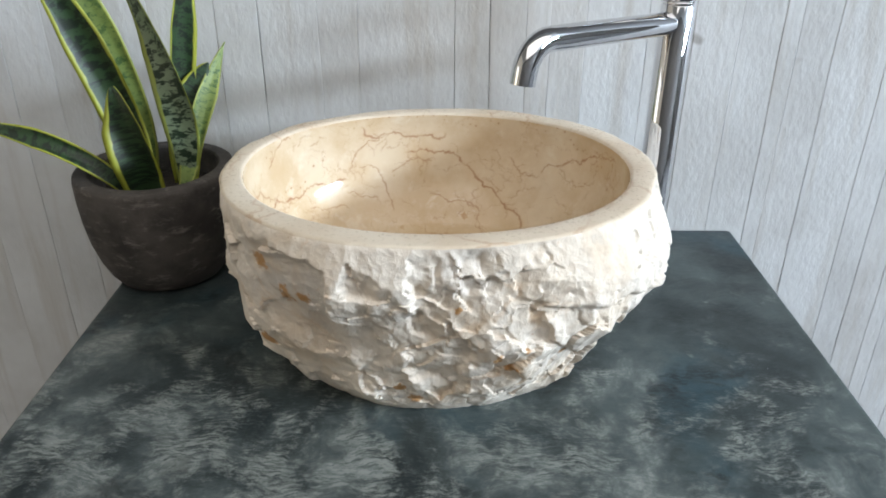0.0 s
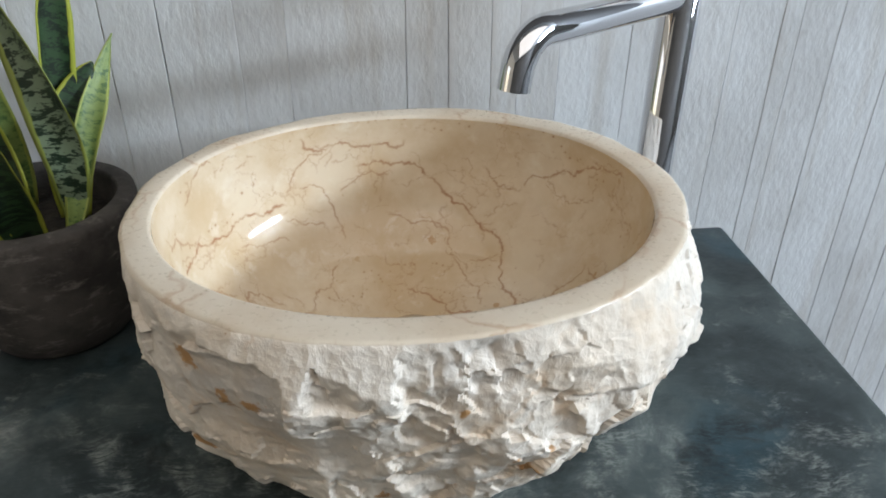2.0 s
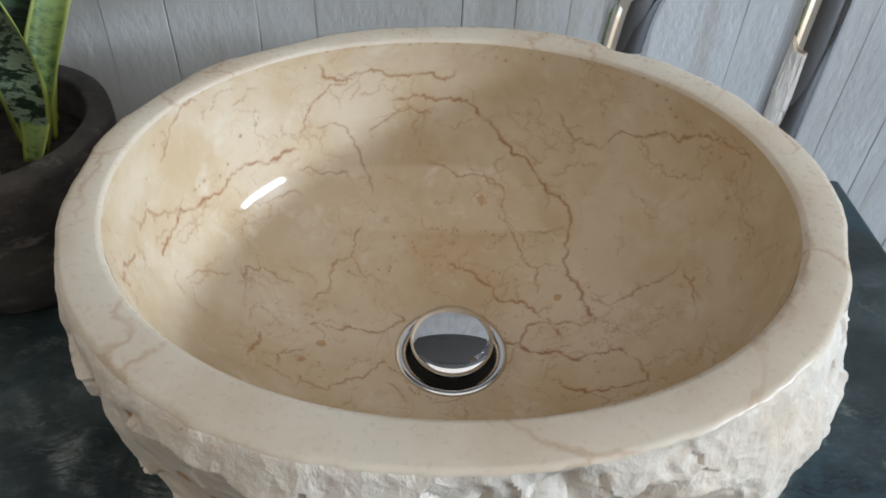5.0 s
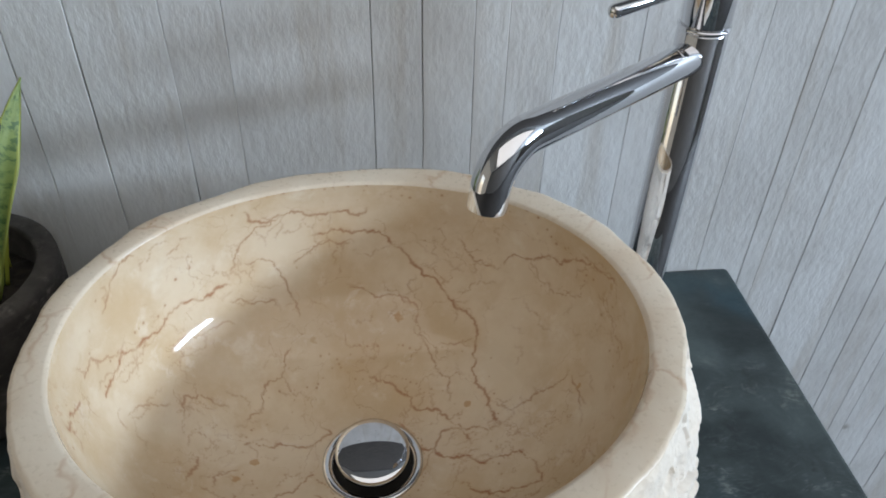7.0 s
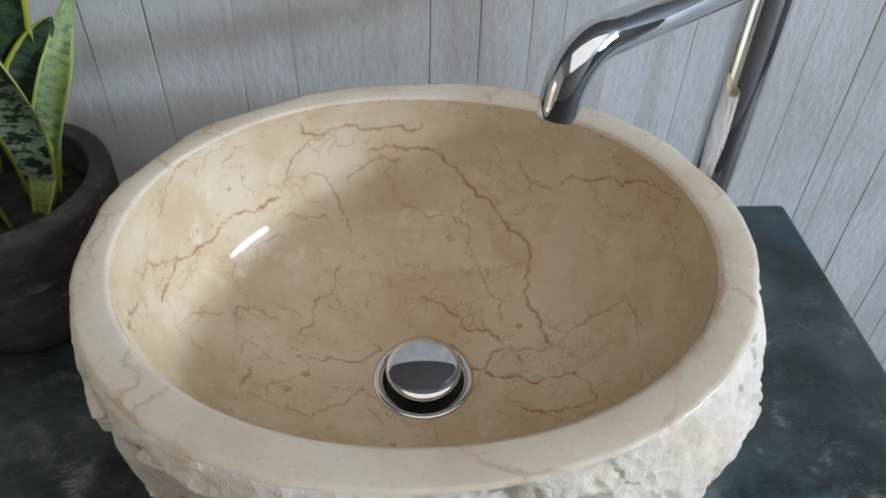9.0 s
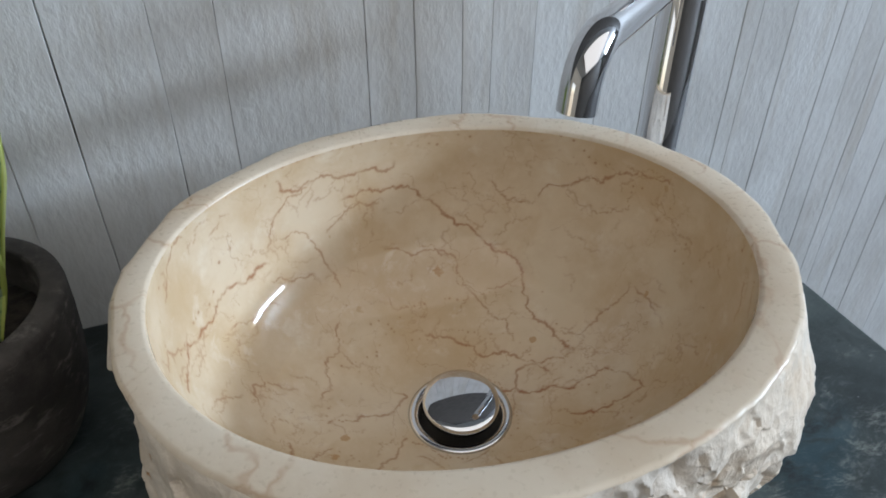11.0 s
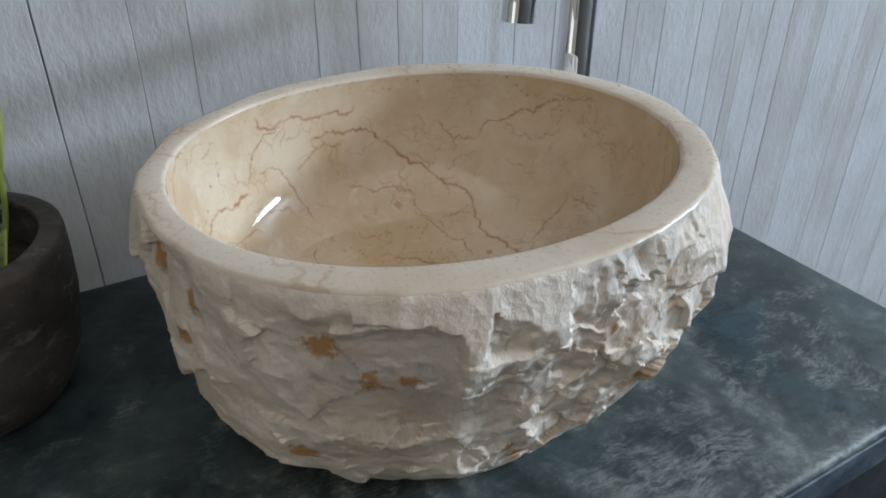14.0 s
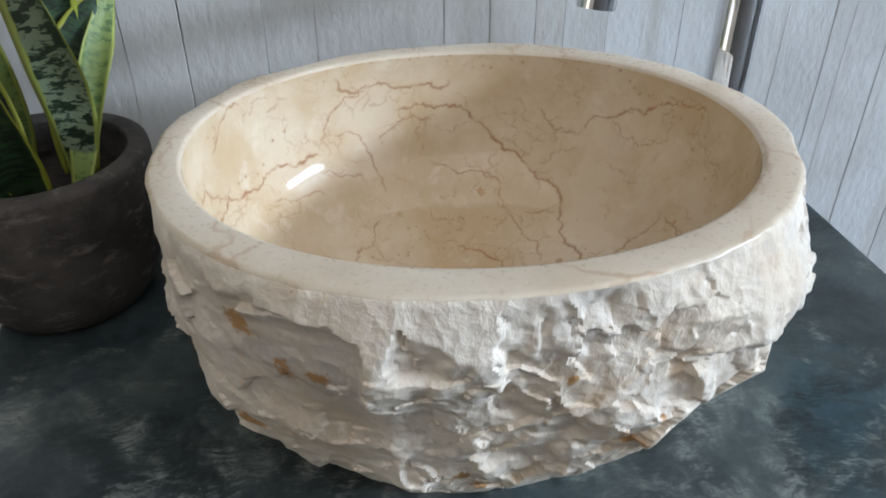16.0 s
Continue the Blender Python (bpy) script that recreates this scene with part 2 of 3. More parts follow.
def make_pot():
    k = Mat("dark_cast_stone")
    v = k.coords()
    n = k.noise(v, 16, 6, 0.65).outputs["Fac"]
    f = k.noise(v, 130, 5, 0.7).outputs["Fac"]
    s = k.noise(k.coords((1, 1, 2.5)), 45, 5, 0.7).outputs["Fac"]
    col = k.mix(k.range(n, 0.34, 0.68), (0.026, 0.022, 0.020), (0.080, 0.069, 0.061))
    col = k.mix(k.math("MULTIPLY", k.range(s, 0.52, 0.72), 0.7), col, (0.19, 0.168, 0.148))
    col = k.mix(k.math("MULTIPLY", k.range(f, 0.58, 0.74), 0.5), col, (0.03, 0.026, 0.023))
    return k.done(col, 0.82, [(s, 0.002, 0.5), (f, 0.0009, 0.6)])


def make_leaf(name, dark, pale, margin, banding):
    k = Mat(name)
    uv = k.add("UVMap")
    sep = k.add("SeparateXYZ")
    k.link(uv.outputs[0], sep.inputs[0])
    u, along = sep.outputs[0], sep.outputs[1]
    v = k.coords()
    m = k.add("CombineXYZ")
    k.link(k.math("MULTIPLY", u, 2.2), m.inputs[0])
    k.link(k.math("MULTIPLY", along, 34.0), m.inputs[1])
    k.link(k.math("MULTIPLY", k.random(), 20.0), m.inputs[2])
    band = k.noise(k.warp(m.outputs[0], 2.2, 1.3, 3), 1.0, 3, 0.6).outputs["Fac"]
    col = k.mix(k.range(band, 0.47 - banding, 0.53 + banding * 0.2), dark, pale)
    edge = k.math("ABSOLUTE", k.math("SUBTRACT", u, 0.5), 0.0)
    wob = k.math("ADD", edge, k.math("MULTIPLY", k.math("SUBTRACT", k.noise(v, 60, 2).outputs["Fac"], 0.5), 0.10))
    col = k.mix(k.range(wob, 0.375, 0.405), col, margin)
    fibre = k.add("Mapping")
    fibre.inputs["Scale"].default_value = (60, 3, 1)
    k.link(uv.outputs[0], fibre.inputs["Vector"])
    fb = k.noise(fibre.outputs[0], 1.0, 3).outputs["Fac"]
    return k.done(col, k.range(fb, 0.3, 0.7, 0.38, 0.52), [(fb, 0.0006, 0.4)])


def make_chrome():
    k = Mat("polished_chrome")
    n = k.noise(k.coords(), 90, 4).outputs["Fac"]
    return k.done((0.70, 0.70, 0.72), k.range(n, 0.3, 0.75, 0.012, 0.028), (), 1.0)


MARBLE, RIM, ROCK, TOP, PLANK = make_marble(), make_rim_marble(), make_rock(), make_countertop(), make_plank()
CHROME, POT = make_chrome(), make_pot()
SOIL = make_plain("dark_potting_soil", (0.018, 0.014, 0.011), (0.05, 0.038, 0.028), 90, 0.9, 0.004)
CABINET = make_plain("dark_painted_wood", (0.020, 0.024, 0.028), (0.038, 0.045, 0.05), 12, 0.5)
PLASTER = make_plain("taupe_plaster", (0.16, 0.15, 0.14), (0.125, 0.118, 0.11), 6, 0.8)
WARM_PLASTER = make_plain("beige_plaster", (0.66, 0.55, 0.42), (0.58, 0.48, 0.36), 6, 0.8)
CEILING = make_plain("white_ceiling_paint", (0.82, 0.82, 0.81), (0.78, 0.78, 0.77), 6, 0.8)
BACKING = make_plain("charcoal_wall_paint", (0.075, 0.070, 0.066), (0.055, 0.052, 0.05), 20, 0.9)
FLOOR = make_plain("dark_stained_floor", (0.030, 0.026, 0.023), (0.018, 0.016, 0.014), 5, 0.8)
FRAME = make_plain("white_window_paint", (0.74, 0.74, 0.73), (0.68, 0.68, 0.67), 15, 0.4)
EDGE = make_plain("worn_blue_edge_paint", (0.035, 0.055, 0.080), (0.12, 0.155, 0.19), 40, 0.42)
RUBBER = make_plain("black_gasket", (0.012, 0.012, 0.012), (0.02, 0.02, 0.02), 60, 0.5)
LEAF_DARK = make_leaf("dark_banded_leaf", (0.005, 0.014, 0.006), (0.024, 0.055, 0.020), (0.32, 0.34, 0.04), 0.02)
LEAF_PALE = make_leaf("pale_mottled_leaf", (0.010, 0.026, 0.014), (0.19, 0.25, 0.165), (0.28, 0.33, 0.07), 0.01)
LEAF_LIME = make_leaf("lime_leaf", (0.06, 0.12, 0.035), (0.20, 0.27, 0.075), (0.30, 0.34, 0.07), 0.12)


# ---- mesh helpers ----
def part(name, bm, material, parent=None, label="", smooth=True):
    me = bpy.data.meshes.new(name)
    bm.normal_update()
    bm.to_mesh(me)
    bm.free()
    if smooth:
        me.polygons.foreach_set("use_smooth", [True] * len(me.polygons))
    me.materials.append(material)
    ob = new(name, me)
    ob.parent = parent
    return tagged(ob, label)


def empty(name, loc=(0, 0, 0)):
    ob = new(name)
    ob.location = loc
    ob.empty_display_size = 0.05
    return ob


def box(bm, lo, hi, bevel=0.0, segments=2):
    ret = bmesh.ops.create_cube(bm, size=1.0)
    vs = ret["verts"]
    for v in vs:
        v.co = Vector([lo[i] + (v.co[i] + 0.5) * (hi[i] - lo[i]) for i in range(3)])
    if bevel:
        es = list({e for v in vs for e in v.link_edges})
        bmesh.ops.bevel(bm, geom=es, offset=bevel, segments=segments, affect="EDGES", profile=0.5)
    return bm


def lathe(profile, n=96, wobble=None):
    """A closed body of revolution about z from (radius, height) pairs; a zero radius makes a pole."""
    bm = bmesh.new()
    rings = []
    for r, z in profile:
        if r < 1e-6:
            rings.append([bm.verts.new((0, 0, z))])
            continue
        ring = []
        for i in range(n):
            a = 2 * math.pi * i / n
            k = wobble(a, z) if wobble else 1.0
            ring.append(bm.verts.new((r * k * math.cos(a), r * k * math.sin(a), z)))
        rings.append(ring)
    for a, b in zip(rings, rings[1:]):
        for i in range(n):
            j = (i + 1) % n
            if len(a) == 1:
                bm.faces.new((a[0], b[j], b[i]))
            elif len(b) == 1:
                bm.faces.new((a[i], a[j], b[0]))
            else:
                bm.faces.new((a[i], a[j], b[j], b[i]))
    bmesh.ops.recalc_face_normals(bm, faces=bm.faces)
    return bm


def tube(points, radius, n=32, caps=True):
    """A round tube along a list of points; radius may be a list."""
    bm = bmesh.new()
    pts = [Vector(p) for p in points]
    radii = radius if isinstance(radius, list) else [radius] * len(pts)
    rings, up = [], None
    for i, p in enumerate(pts):
        d = (pts[min(i + 1, len(pts) - 1)] - pts[max(i - 1, 0)]).normalized()
        if up is None:
            up = d.orthogonal().normalized()
        up = (up - d * up.dot(d)).normalized()
        side = d.cross(up)
        rings.append([bm.verts.new(p + radii[i] * (math.cos(2 * math.pi * k / n) * up + math.sin(2 * math.pi * k / n) * side)) for k in range(n)])
    for a, b in zip(rings, rings[1:]):
        for k in range(n):
            bm.faces.new((a[k], a[(k + 1) % n], b[(k + 1) % n], b[k]))
    if caps:
        bm.faces.new(rings[0][::-1])
        bm.faces.new(rings[-1])
    bmesh.ops.recalc_face_normals(bm, faces=bm.faces)
    return bm


def sharp(ob, degrees=35):
    """Hard shading at edges sharper than the angle."""
    me = ob.data
    bm = bmesh.new()
    bm.from_mesh(me)
    for e in bm.edges:
        e.smooth = not (len(e.link_faces) == 2 and e.calc_face_angle() > radians(degrees))
    bm.to_mesh(me)
    bm.free()
    return ob


# ---- room shell ----
FLOOR_Z, CEIL_Z, WALL_Y, BOARD_Z = -0.82, 3.00, 0.300, 0.52
XW, XE, YS = -4.0, 7.5, -5.2


def slab(name, lo, hi, mat, label, category):
    return tagged(part(name, box(bmesh.new(), lo, hi), mat, smooth=False), label, category, kind="structure")


slab("floor", (XW - 0.1, YS - 0.1, FLOOR_Z - 0.1), (XE + 0.1, WALL_Y + 0.11, FLOOR_Z), FLOOR, "dark stained floor of the room", "floor")
slab("ceiling", (XW - 0.1, YS - 0.1, CEIL_Z), (XE + 0.1, WALL_Y + 0.11, CEIL_Z + 0.1), CEILING, "plain white plaster ceiling", "ceiling")
wall_north = slab("wall_north", (XW - 0.1, WALL_Y + 0.012, FLOOR_Z), (XE + 0.1, WALL_Y + 0.11, CEIL_Z), BACKING, "charcoal wall clad with whitewashed vertical wooden boards", "wall")


def wall_with_window(name, window_name, length, start, thick, place, w0, w1, z0, z1, paint, colour):
    """A wall along local x with one opening through it and a framed window in the opening."""
    bm = bmesh.new()
    box(bm, (start, 0, FLOOR_Z), (w0, thick, CEIL_Z))
    box(bm, (w1, 0, FLOOR_Z), (start + length, thick, CEIL_Z))
    box(bm, (w0, 0, FLOOR_Z), (w1, thick, z0))
    box(bm, (w0, 0, z1), (w1, thick, CEIL_Z))
    wall = tagged(part(name, bm, paint, smooth=False), "plain %s plaster wall with a wide window" % colour, "wall", kind="structure")
    wall.matrix_world = place
    win = tagged(empty(window_name), "white painted window letting in daylight", "window", kind="structure")
    win.matrix_world = place
    fr = bmesh.new()
    d0, d1, f = thick * 0.55, thick * 0.85, 0.045
    for lo, hi in (((w0, d0, z0), (w0 + f, d1, z1)), ((w1 - f, d0, z0), (w1, d1, z1)), ((w0 + f, d0, z0), (w1 - f, d1, z0 + f)), ((w0 + f, d0, z1 - f), (w1 - f, d1, z1)),
                   (((w0 + w1) / 2 - 0.02, d0, z0 + f), ((w0 + w1) / 2 + 0.02, d1, z1 - f))):
        box(fr, lo, hi, 0.004, 1)
    part("window_frame", fr, FRAME, win, smooth=False)


wall_with_window("wall_east", "window_1", WALL_Y + 0.012 - YS, -(WALL_Y + 0.012), 0.1, Matrix.Translation((XE, 0, 0)) @ Matrix.Rotation(radians(-90), 4, "Z"), 0.68, 3.92, 2.02, 2.66, PLASTER, "taupe")
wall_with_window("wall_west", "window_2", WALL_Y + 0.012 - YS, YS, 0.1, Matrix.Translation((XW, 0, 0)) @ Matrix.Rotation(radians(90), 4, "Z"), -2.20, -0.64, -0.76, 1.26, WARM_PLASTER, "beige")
slab("wall_south", (XW - 0.1, YS - 0.1, FLOOR_Z), (XE + 0.1, YS, CEIL_Z), PLASTER, "plain taupe plaster wall", "wall")
bm = bmesh.new()
sx0, sx1, sy0, sy1 = -1.6, 3.4, -4.6, -0.4
for lo, hi in (((sx0 - 0.06, sy0 - 0.06, 2.96), (sx0, sy1 + 0.06, 3.0)), ((sx1, sy0 - 0.06, 2.96), (sx1 + 0.06, sy1 + 0.06, 3.0)), ((sx0, sy0 - 0.06, 2.96), (sx1, sy0, 3.0)), ((sx0, sy1, 2.96), (sx1, sy1 + 0.06, 3.0))):
    box(bm, lo, hi, 0.004, 1)
tagged(part("skylight_frame", bm, FRAME, smooth=False), "white frame round the skylight in the ceiling", "skylight", kind="structure")

# ---- countertop on its cabinet ----
CX0, CX1, CY0 = -0.371, 0.387, -0.188
bm = box(bmesh.new(), (CX0, CY0, -0.034), (CX1, WALL_Y - 0.001, 0.0), 0.006, 3)
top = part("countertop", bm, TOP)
part("front_edge", box(bmesh.new(), (CX0 + 0.001, CY0 - 0.0025, -0.033), (CX1 - 0.001, CY0 + 0.0005, -0.0035), 0.0012, 2), EDGE, top, "worn slate-blue front edge", smooth=False)
tagged(sharp(top, 50), "dark slate-blue countertop brushed with pale cloudy strokes", "countertop")

cab = tagged(empty("vanity_cabinet", (0.012, 0.06, FLOOR_Z)), "dark painted wooden vanity cabinet under the countertop", "cabinet")
bx0, bx1, by0, by1, bz1 = CX0 + 0.02 - 0.012, CX1 - 0.02 - 0.012, CY0 + 0.03 - 0.06, WALL_Y - 0.003 - 0.06, -0.034 - FLOOR_Z
part("body", box(bmesh.new(), (bx0, by0, 0.0), (bx1, by1, bz1), 0.003, 1), CABINET, cab, smooth=False)
for s in (0, 1):
    x0 = bx0 + 0.004 + s * (bx1 - bx0) / 2
    door = part("door", box(bmesh.new(), (x0, by0 - 0.018, 0.06), (x0 + (bx1 - bx0) / 2 - 0.008, by0 - 0.001, bz1 - 0.012), 0.003, 1), CABINET, cab, smooth=False)
    hx = x0 + ((bx1 - bx0) / 2 - 0.05 if s == 0 else 0.04)
    part("handle", tube([(hx, by0 - 0.03, bz1 - 0.20), (hx, by0 - 0.03, bz1 - 0.08)], 0.005, 12), CHROME, door, "chrome bar handle")

# ---- stone basin ----
BX, BY, RIM_Z = 0.0004, 0.0530, 0.1850
RA, RB, NA = 0.1985, 0.1755, 720


def super_r(a, ra, rb, n=2.09):
    return 1.0 / ((np.abs(np.cos(a)) / ra) ** n + (np.abs(np.sin(a)) / rb) ** n) ** (1 / n)


def fbm(p, scale, octaves=4):
    return np.array([noise.fractal(Vector(q) * scale, 1.0, 2.0, octaves) for q in p])


def scoops(p, count, squash, bend, deep, tilt, seed):
    """Relief of split stone: shallow hollows of many sizes that meet at sharp ridges."""
    g = np.random.default_rng(seed)
    c = p[g.choice(len(p), count, replace=False)]
    off, slope = g.normal(0, deep, count), g.normal(0, tilt, (count, 3))
    curve = bend * g.uniform(0.6, 1.5, count)
    sc = np.array(squash)
    rot = g.normal(0, 0.35, (count, 3))
    out = np.zeros(len(p))
    for i in range(0, len(p), 4000):
        d = p[i:i + 4000][:, None] - c[None]
        skew = (d * rot[None]).sum(2)
        h = ((d * sc) ** 2).sum(2) * curve + skew * skew * curve + off + (d * slope[None]).sum(2)
        out[i:i + 4000] = h.min(1)
    return out - out.mean()


def chips(p, count, squash, deep, tilt, seed, ragged):
    """Relief of split stone: flat flakes of many tilts, broken off at ragged little ledges."""
    g = np.random.default_rng(seed)
    c = p[g.choice(len(p), count, replace=False)]
    off, slope = g.normal(0, deep, count), g.normal(0, tilt, (count, 3))
    sc = np.array(squash)
    out = np.zeros(len(p))
    for i in range(0, len(p), 2000):
        q = p[i:i + 2000]
        warped = q + ragged * np.array([noise.turbulence_vector(Vector(v) * 45, 4, False) for v in q])
        near = (((warped[:, None] - c[None]) * sc) ** 2).sum(2).argmin(1)
        out[i:i + 2000] = off[near] + ((q - c[near]) * slope[near]).sum(1)
    return out - out.mean()


# outline of the rim: an oval drawn in and let out a little, with a few straight chipped runs
ang = np.arange(NA) * 2 * math.pi / NA
swell_deg = [0, 16, 36, 50, 71, 93, 113, 132, 146, 160, 180, 203, 215, 242, 255, 268, 292, 315, 330, 345, 360]
swell = [1.014, 1.010, 1.000, 1.006, 0.994, 0.976, 0.969, 0.972, 0.980, 0.986, 0.994, 1.002, 1.006, 1.006, 0.999, 0.992, 0.986, 0.990, 0.993, 1.001, 1.014]
rim_r = super_r(ang, RA, RB) * np.interp(np.degrees(ang), swell_deg, swell)
for _ in range(3):
    rim_r = np.convolve(np.concatenate([rim_r[-6:], rim_r, rim_r[:6]]), np.ones(13) / 13, "valid")
for deg, k in ((20, 0.993), (150, 0.991), (338, 0.993), (95, 0.994), (58, 0.992), (120, 0.993), (178, 0.994)):
    c = np.cos(ang - radians(deg))
    dist = k * float(np.interp(radians(deg), ang, rim_r))
    rim_r = np.minimum(rim_r, np.where(c > 0.3, dist / np.maximum(c, 0.3), 9.0))
rim_r = rim_r + 0.0011 * np.array([noise.fractal(Vector((math.cos(a) * 9, math.sin(a) * 9, 3.0)), 1.0, 2.0, 4) for a in ang])

ZS = np.concatenate([np.linspace(RIM_Z, RIM_Z - 0.012, 8)[:-1], np.linspace(RIM_Z - 0.012, 0.0, 190)])
prof_z = [0.0, 0.015, 0.04, 0.07, 0.107, 0.13, 0.155, 0.175, 0.185]
prof_k = [0.71, 0.785, 0.880, 0.958, 1.008, 1.016, 1.012, 1.004, 1.0]
front_k = [0.722, 0.792, 0.860, 0.930, 0.985, 1.005, 1.008, 1.004, 1.0]
P = []
for z in ZS:
    k0, k1 = np.interp(z, prof_z, prof_k), np.interp(z, prof_z, front_k)
    f = np.clip(-np.sin(ang), 0, 1)
    lobe = 0.076 * np.exp(-((ang - radians(318)) / 0.42) ** 2) * np.exp(-((z - 0.105) / 0.042) ** 2)
    lobe = lobe + 0.035 * np.exp(-((ang - radians(238)) / 0.35) ** 2) * np.exp(-((z - 0.150) / 0.040) ** 2)
    lobe = lobe + 0.018 * np.exp(-((ang - radians(203)) / 0.30) ** 2) * np.exp(-((z - 0.075) / 0.040) ** 2)
    lobe = lobe + 0.048 * np.exp(-((ang - radians(343)) / 0.30) ** 2) * np.exp(-((z - 0.125) / 0.035) ** 2)
    r = rim_r * (k0 + (k1 - k0) * f + lobe * min(1.0, (RIM_Z - z) / 0.03))
    P.append(np.stack([r * np.cos(ang), r * np.sin(ang), np.full(NA, z)], 1))
P = np.concatenate(P)
X, Y, Z = P[:, 0], P[:, 1], P[:, 2]
DEG = np.degrees(np.arctan2(Y, X)) % 360


def step(v, a, b):
    t = np.clip((v - a) / (b - a), 0, 1)
    return t * t * (3 - 2 * t)


wavy = 0.006 * np.array([noise.fractal(Vector((q[0] * 22, q[1] * 22, q[2] * 6)), 1.0, 2.0, 4) for q in P])
jag = np.array([noise.fractal(Vector(q) * 60, 1.0, 2.0, 5) for q in P])
calm = 1 - 0.30 * step(-X + wavy, 0.072, 0.090) * step(-Y, -0.02, 0.05)
disp = (0.62 * scoops(P, 70, (1, 1, 1.15), 3.6, 0.0012, 0.15, 31) + 0.38 * scoops(P, 300, (1.0, 1.0, 1.2), 8.0, 0.0007, 0.20, 32)
        + 0.95 * chips(P, 120, (1.0, 1.0, 1.2), 0.0008, 0.11, 34, 0.010)
        + calm * (0.50 * chips(P, 620, (1.2, 1.2, 0.95), 0.0004, 0.15, 35, 0.006) + 0.26 * scoops(P, 1500, (1.2, 1.2, 0.9), 17.0, 0.0003, 0.20, 33))
        + 0.26 * chips(P, 1300, (1.1, 1.1, 1.0), 0.0003, 0.22, 36, 0.0035) + 0.0006 * fbm(P, 80, 6))
# a smooth hollow that ends at an upright ridge
front = step(-Y, 0.02, 0.08)
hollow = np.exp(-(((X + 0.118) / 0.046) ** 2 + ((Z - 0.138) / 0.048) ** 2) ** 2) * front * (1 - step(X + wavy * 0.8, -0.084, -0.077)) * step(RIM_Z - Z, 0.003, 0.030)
disp = disp * (1 - 0.5 * hollow) - 0.0085 * hollow
disp += 0.0045 * np.exp(-((X + wavy * 0.8 + 0.074) / 0.010) ** 2) * front * step(Z, 0.06, 0.11)


def facet(d0, d1, z0, z1, deep):
    """A flake broken out of the face: deepest along its left edge, running out to the right."""
    d, z = DEG + 3.0 * jag, Z + 0.004 * jag
    inside = step(d, d0 - 0.9, d0 + 0.9) * (1 - step(d, d1 - 1.5, d1 + 0.8)) * step(z, z0 - 0.003, z0 + 0.003) * (1 - step(z, z1 - 0.004, z1 + 0.008))
    return -1.3 * deep * inside * (0.25 + 0.75 * np.clip((d1 - d) / (d1 - d0), 0, 1))


for d0, d1, z0, z1, deep in ((249, 257, 0.142, 0.178, 0.0060), (264, 270, 0.150, 0.178, 0.0040), (277, 286, 0.146, 0.178, 0.0060), (264, 272, 0.105, 0.150, 0.0050), (262, 279, 0.050, 0.088, 0.0048),
                             (247, 262, 0.028, 0.060, 0.0045), (322, 330, 0.135, 0.170, 0.0040), (326, 340, 0.066, 0.096, 0.0035), (296, 306, 0.120, 0.150, 0.0035)):
    disp += facet(d0, d1, z0, z1, deep)
# a long ledge that sinks to the right, and a block that stands out below it
ledge = 0.139 - 0.00075 * (DEG - 292)
disp += step(DEG, 286, 298) * (1 - step(DEG, 348, 358)) * (0.0050 * step(Z + wavy, ledge - 0.002, ledge + 0.003) - 0.0016)
disp += 0.0052 * step(DEG + 3 * jag, 278.5, 281) * (1 - step(DEG, 296, 312)) * step(Z + wavy, 0.030, 0.038) * (1 - step(Z + wavy, 0.088, 0.104))
fade = np.clip((RIM_Z - P[:, 2]) / 0.011, 0, 1)
below = RIM_Z - P[:, 2]
disp = (disp - 0.0042 * np.exp(-below / 0.024)) * fade
disp = np.where(disp > 0, np.minimum(disp, 0.0010 + 0.19 * below), disp)
base = 0.35 + 0.65 * np.clip(P[:, 2] / 0.02, 0, 1)
reach_out = 0.0165 - 0.0045 * step(Z, 0.12, 0.16)
disp = reach_out * np.tanh(disp / reach_out) * base
soft = disp.reshape(len(ZS), NA)
soft = 0.86 * soft + 0.07 * (np.roll(soft, 1, 1) + np.roll(soft, -1, 1))
soft[1:-1] = 0.86 * soft[1:-1] + 0.07 * (soft[:-2] + soft[2:])
disp = soft.ravel()
out = P.copy()
length = np.linalg.norm(P[:, :2], axis=1, keepdims=True)
out[:, :2] += P[:, :2] / length * disp[:, None]
rows_n = len(ZS)
out = out.reshape(rows_n, NA, 3)

basin = tagged(empty("stone_basin", (BX, BY, 0.0)), "cream marble vessel basin, polished inside with rough split sides", "basin")
bm = bmesh.new()
grid = [[bm.verts.new(tuple(q)) for q in row] for row in out]
for a, b in zip(grid, grid[1:]):
    for i in range(NA):
        j = (i + 1) % NA
        bm.faces.new((a[i], b[i], b[j], a[j]))
bm.faces.new(grid[-1][::-1])
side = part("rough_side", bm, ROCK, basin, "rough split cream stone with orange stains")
sharp(side, 30)


def paint_marks(ob, columns):
    """Store up to three masks, one value a vertex, for the material."""
    layer = ob.data.color_attributes.new("marks", "FLOAT_COLOR", "POINT")
    rgba = np.zeros((len(ob.data.vertices), 4), np.float32)
    for i, c in enumerate(columns):
        rgba[:, i] = c
    layer.data.foreach_set("color", rgba.ravel())


def spot(deg, z, size, tall=1.0):
    r = float(np.interp(radians(deg), ang, rim_r))
    along = np.radians((DEG - deg + 180) % 360 - 180) * r + 0.004 * jag
    return np.clip(1.4 - np.hypot(along, (Z - z + 0.5 * wavy) / tall) / size, 0, 1)


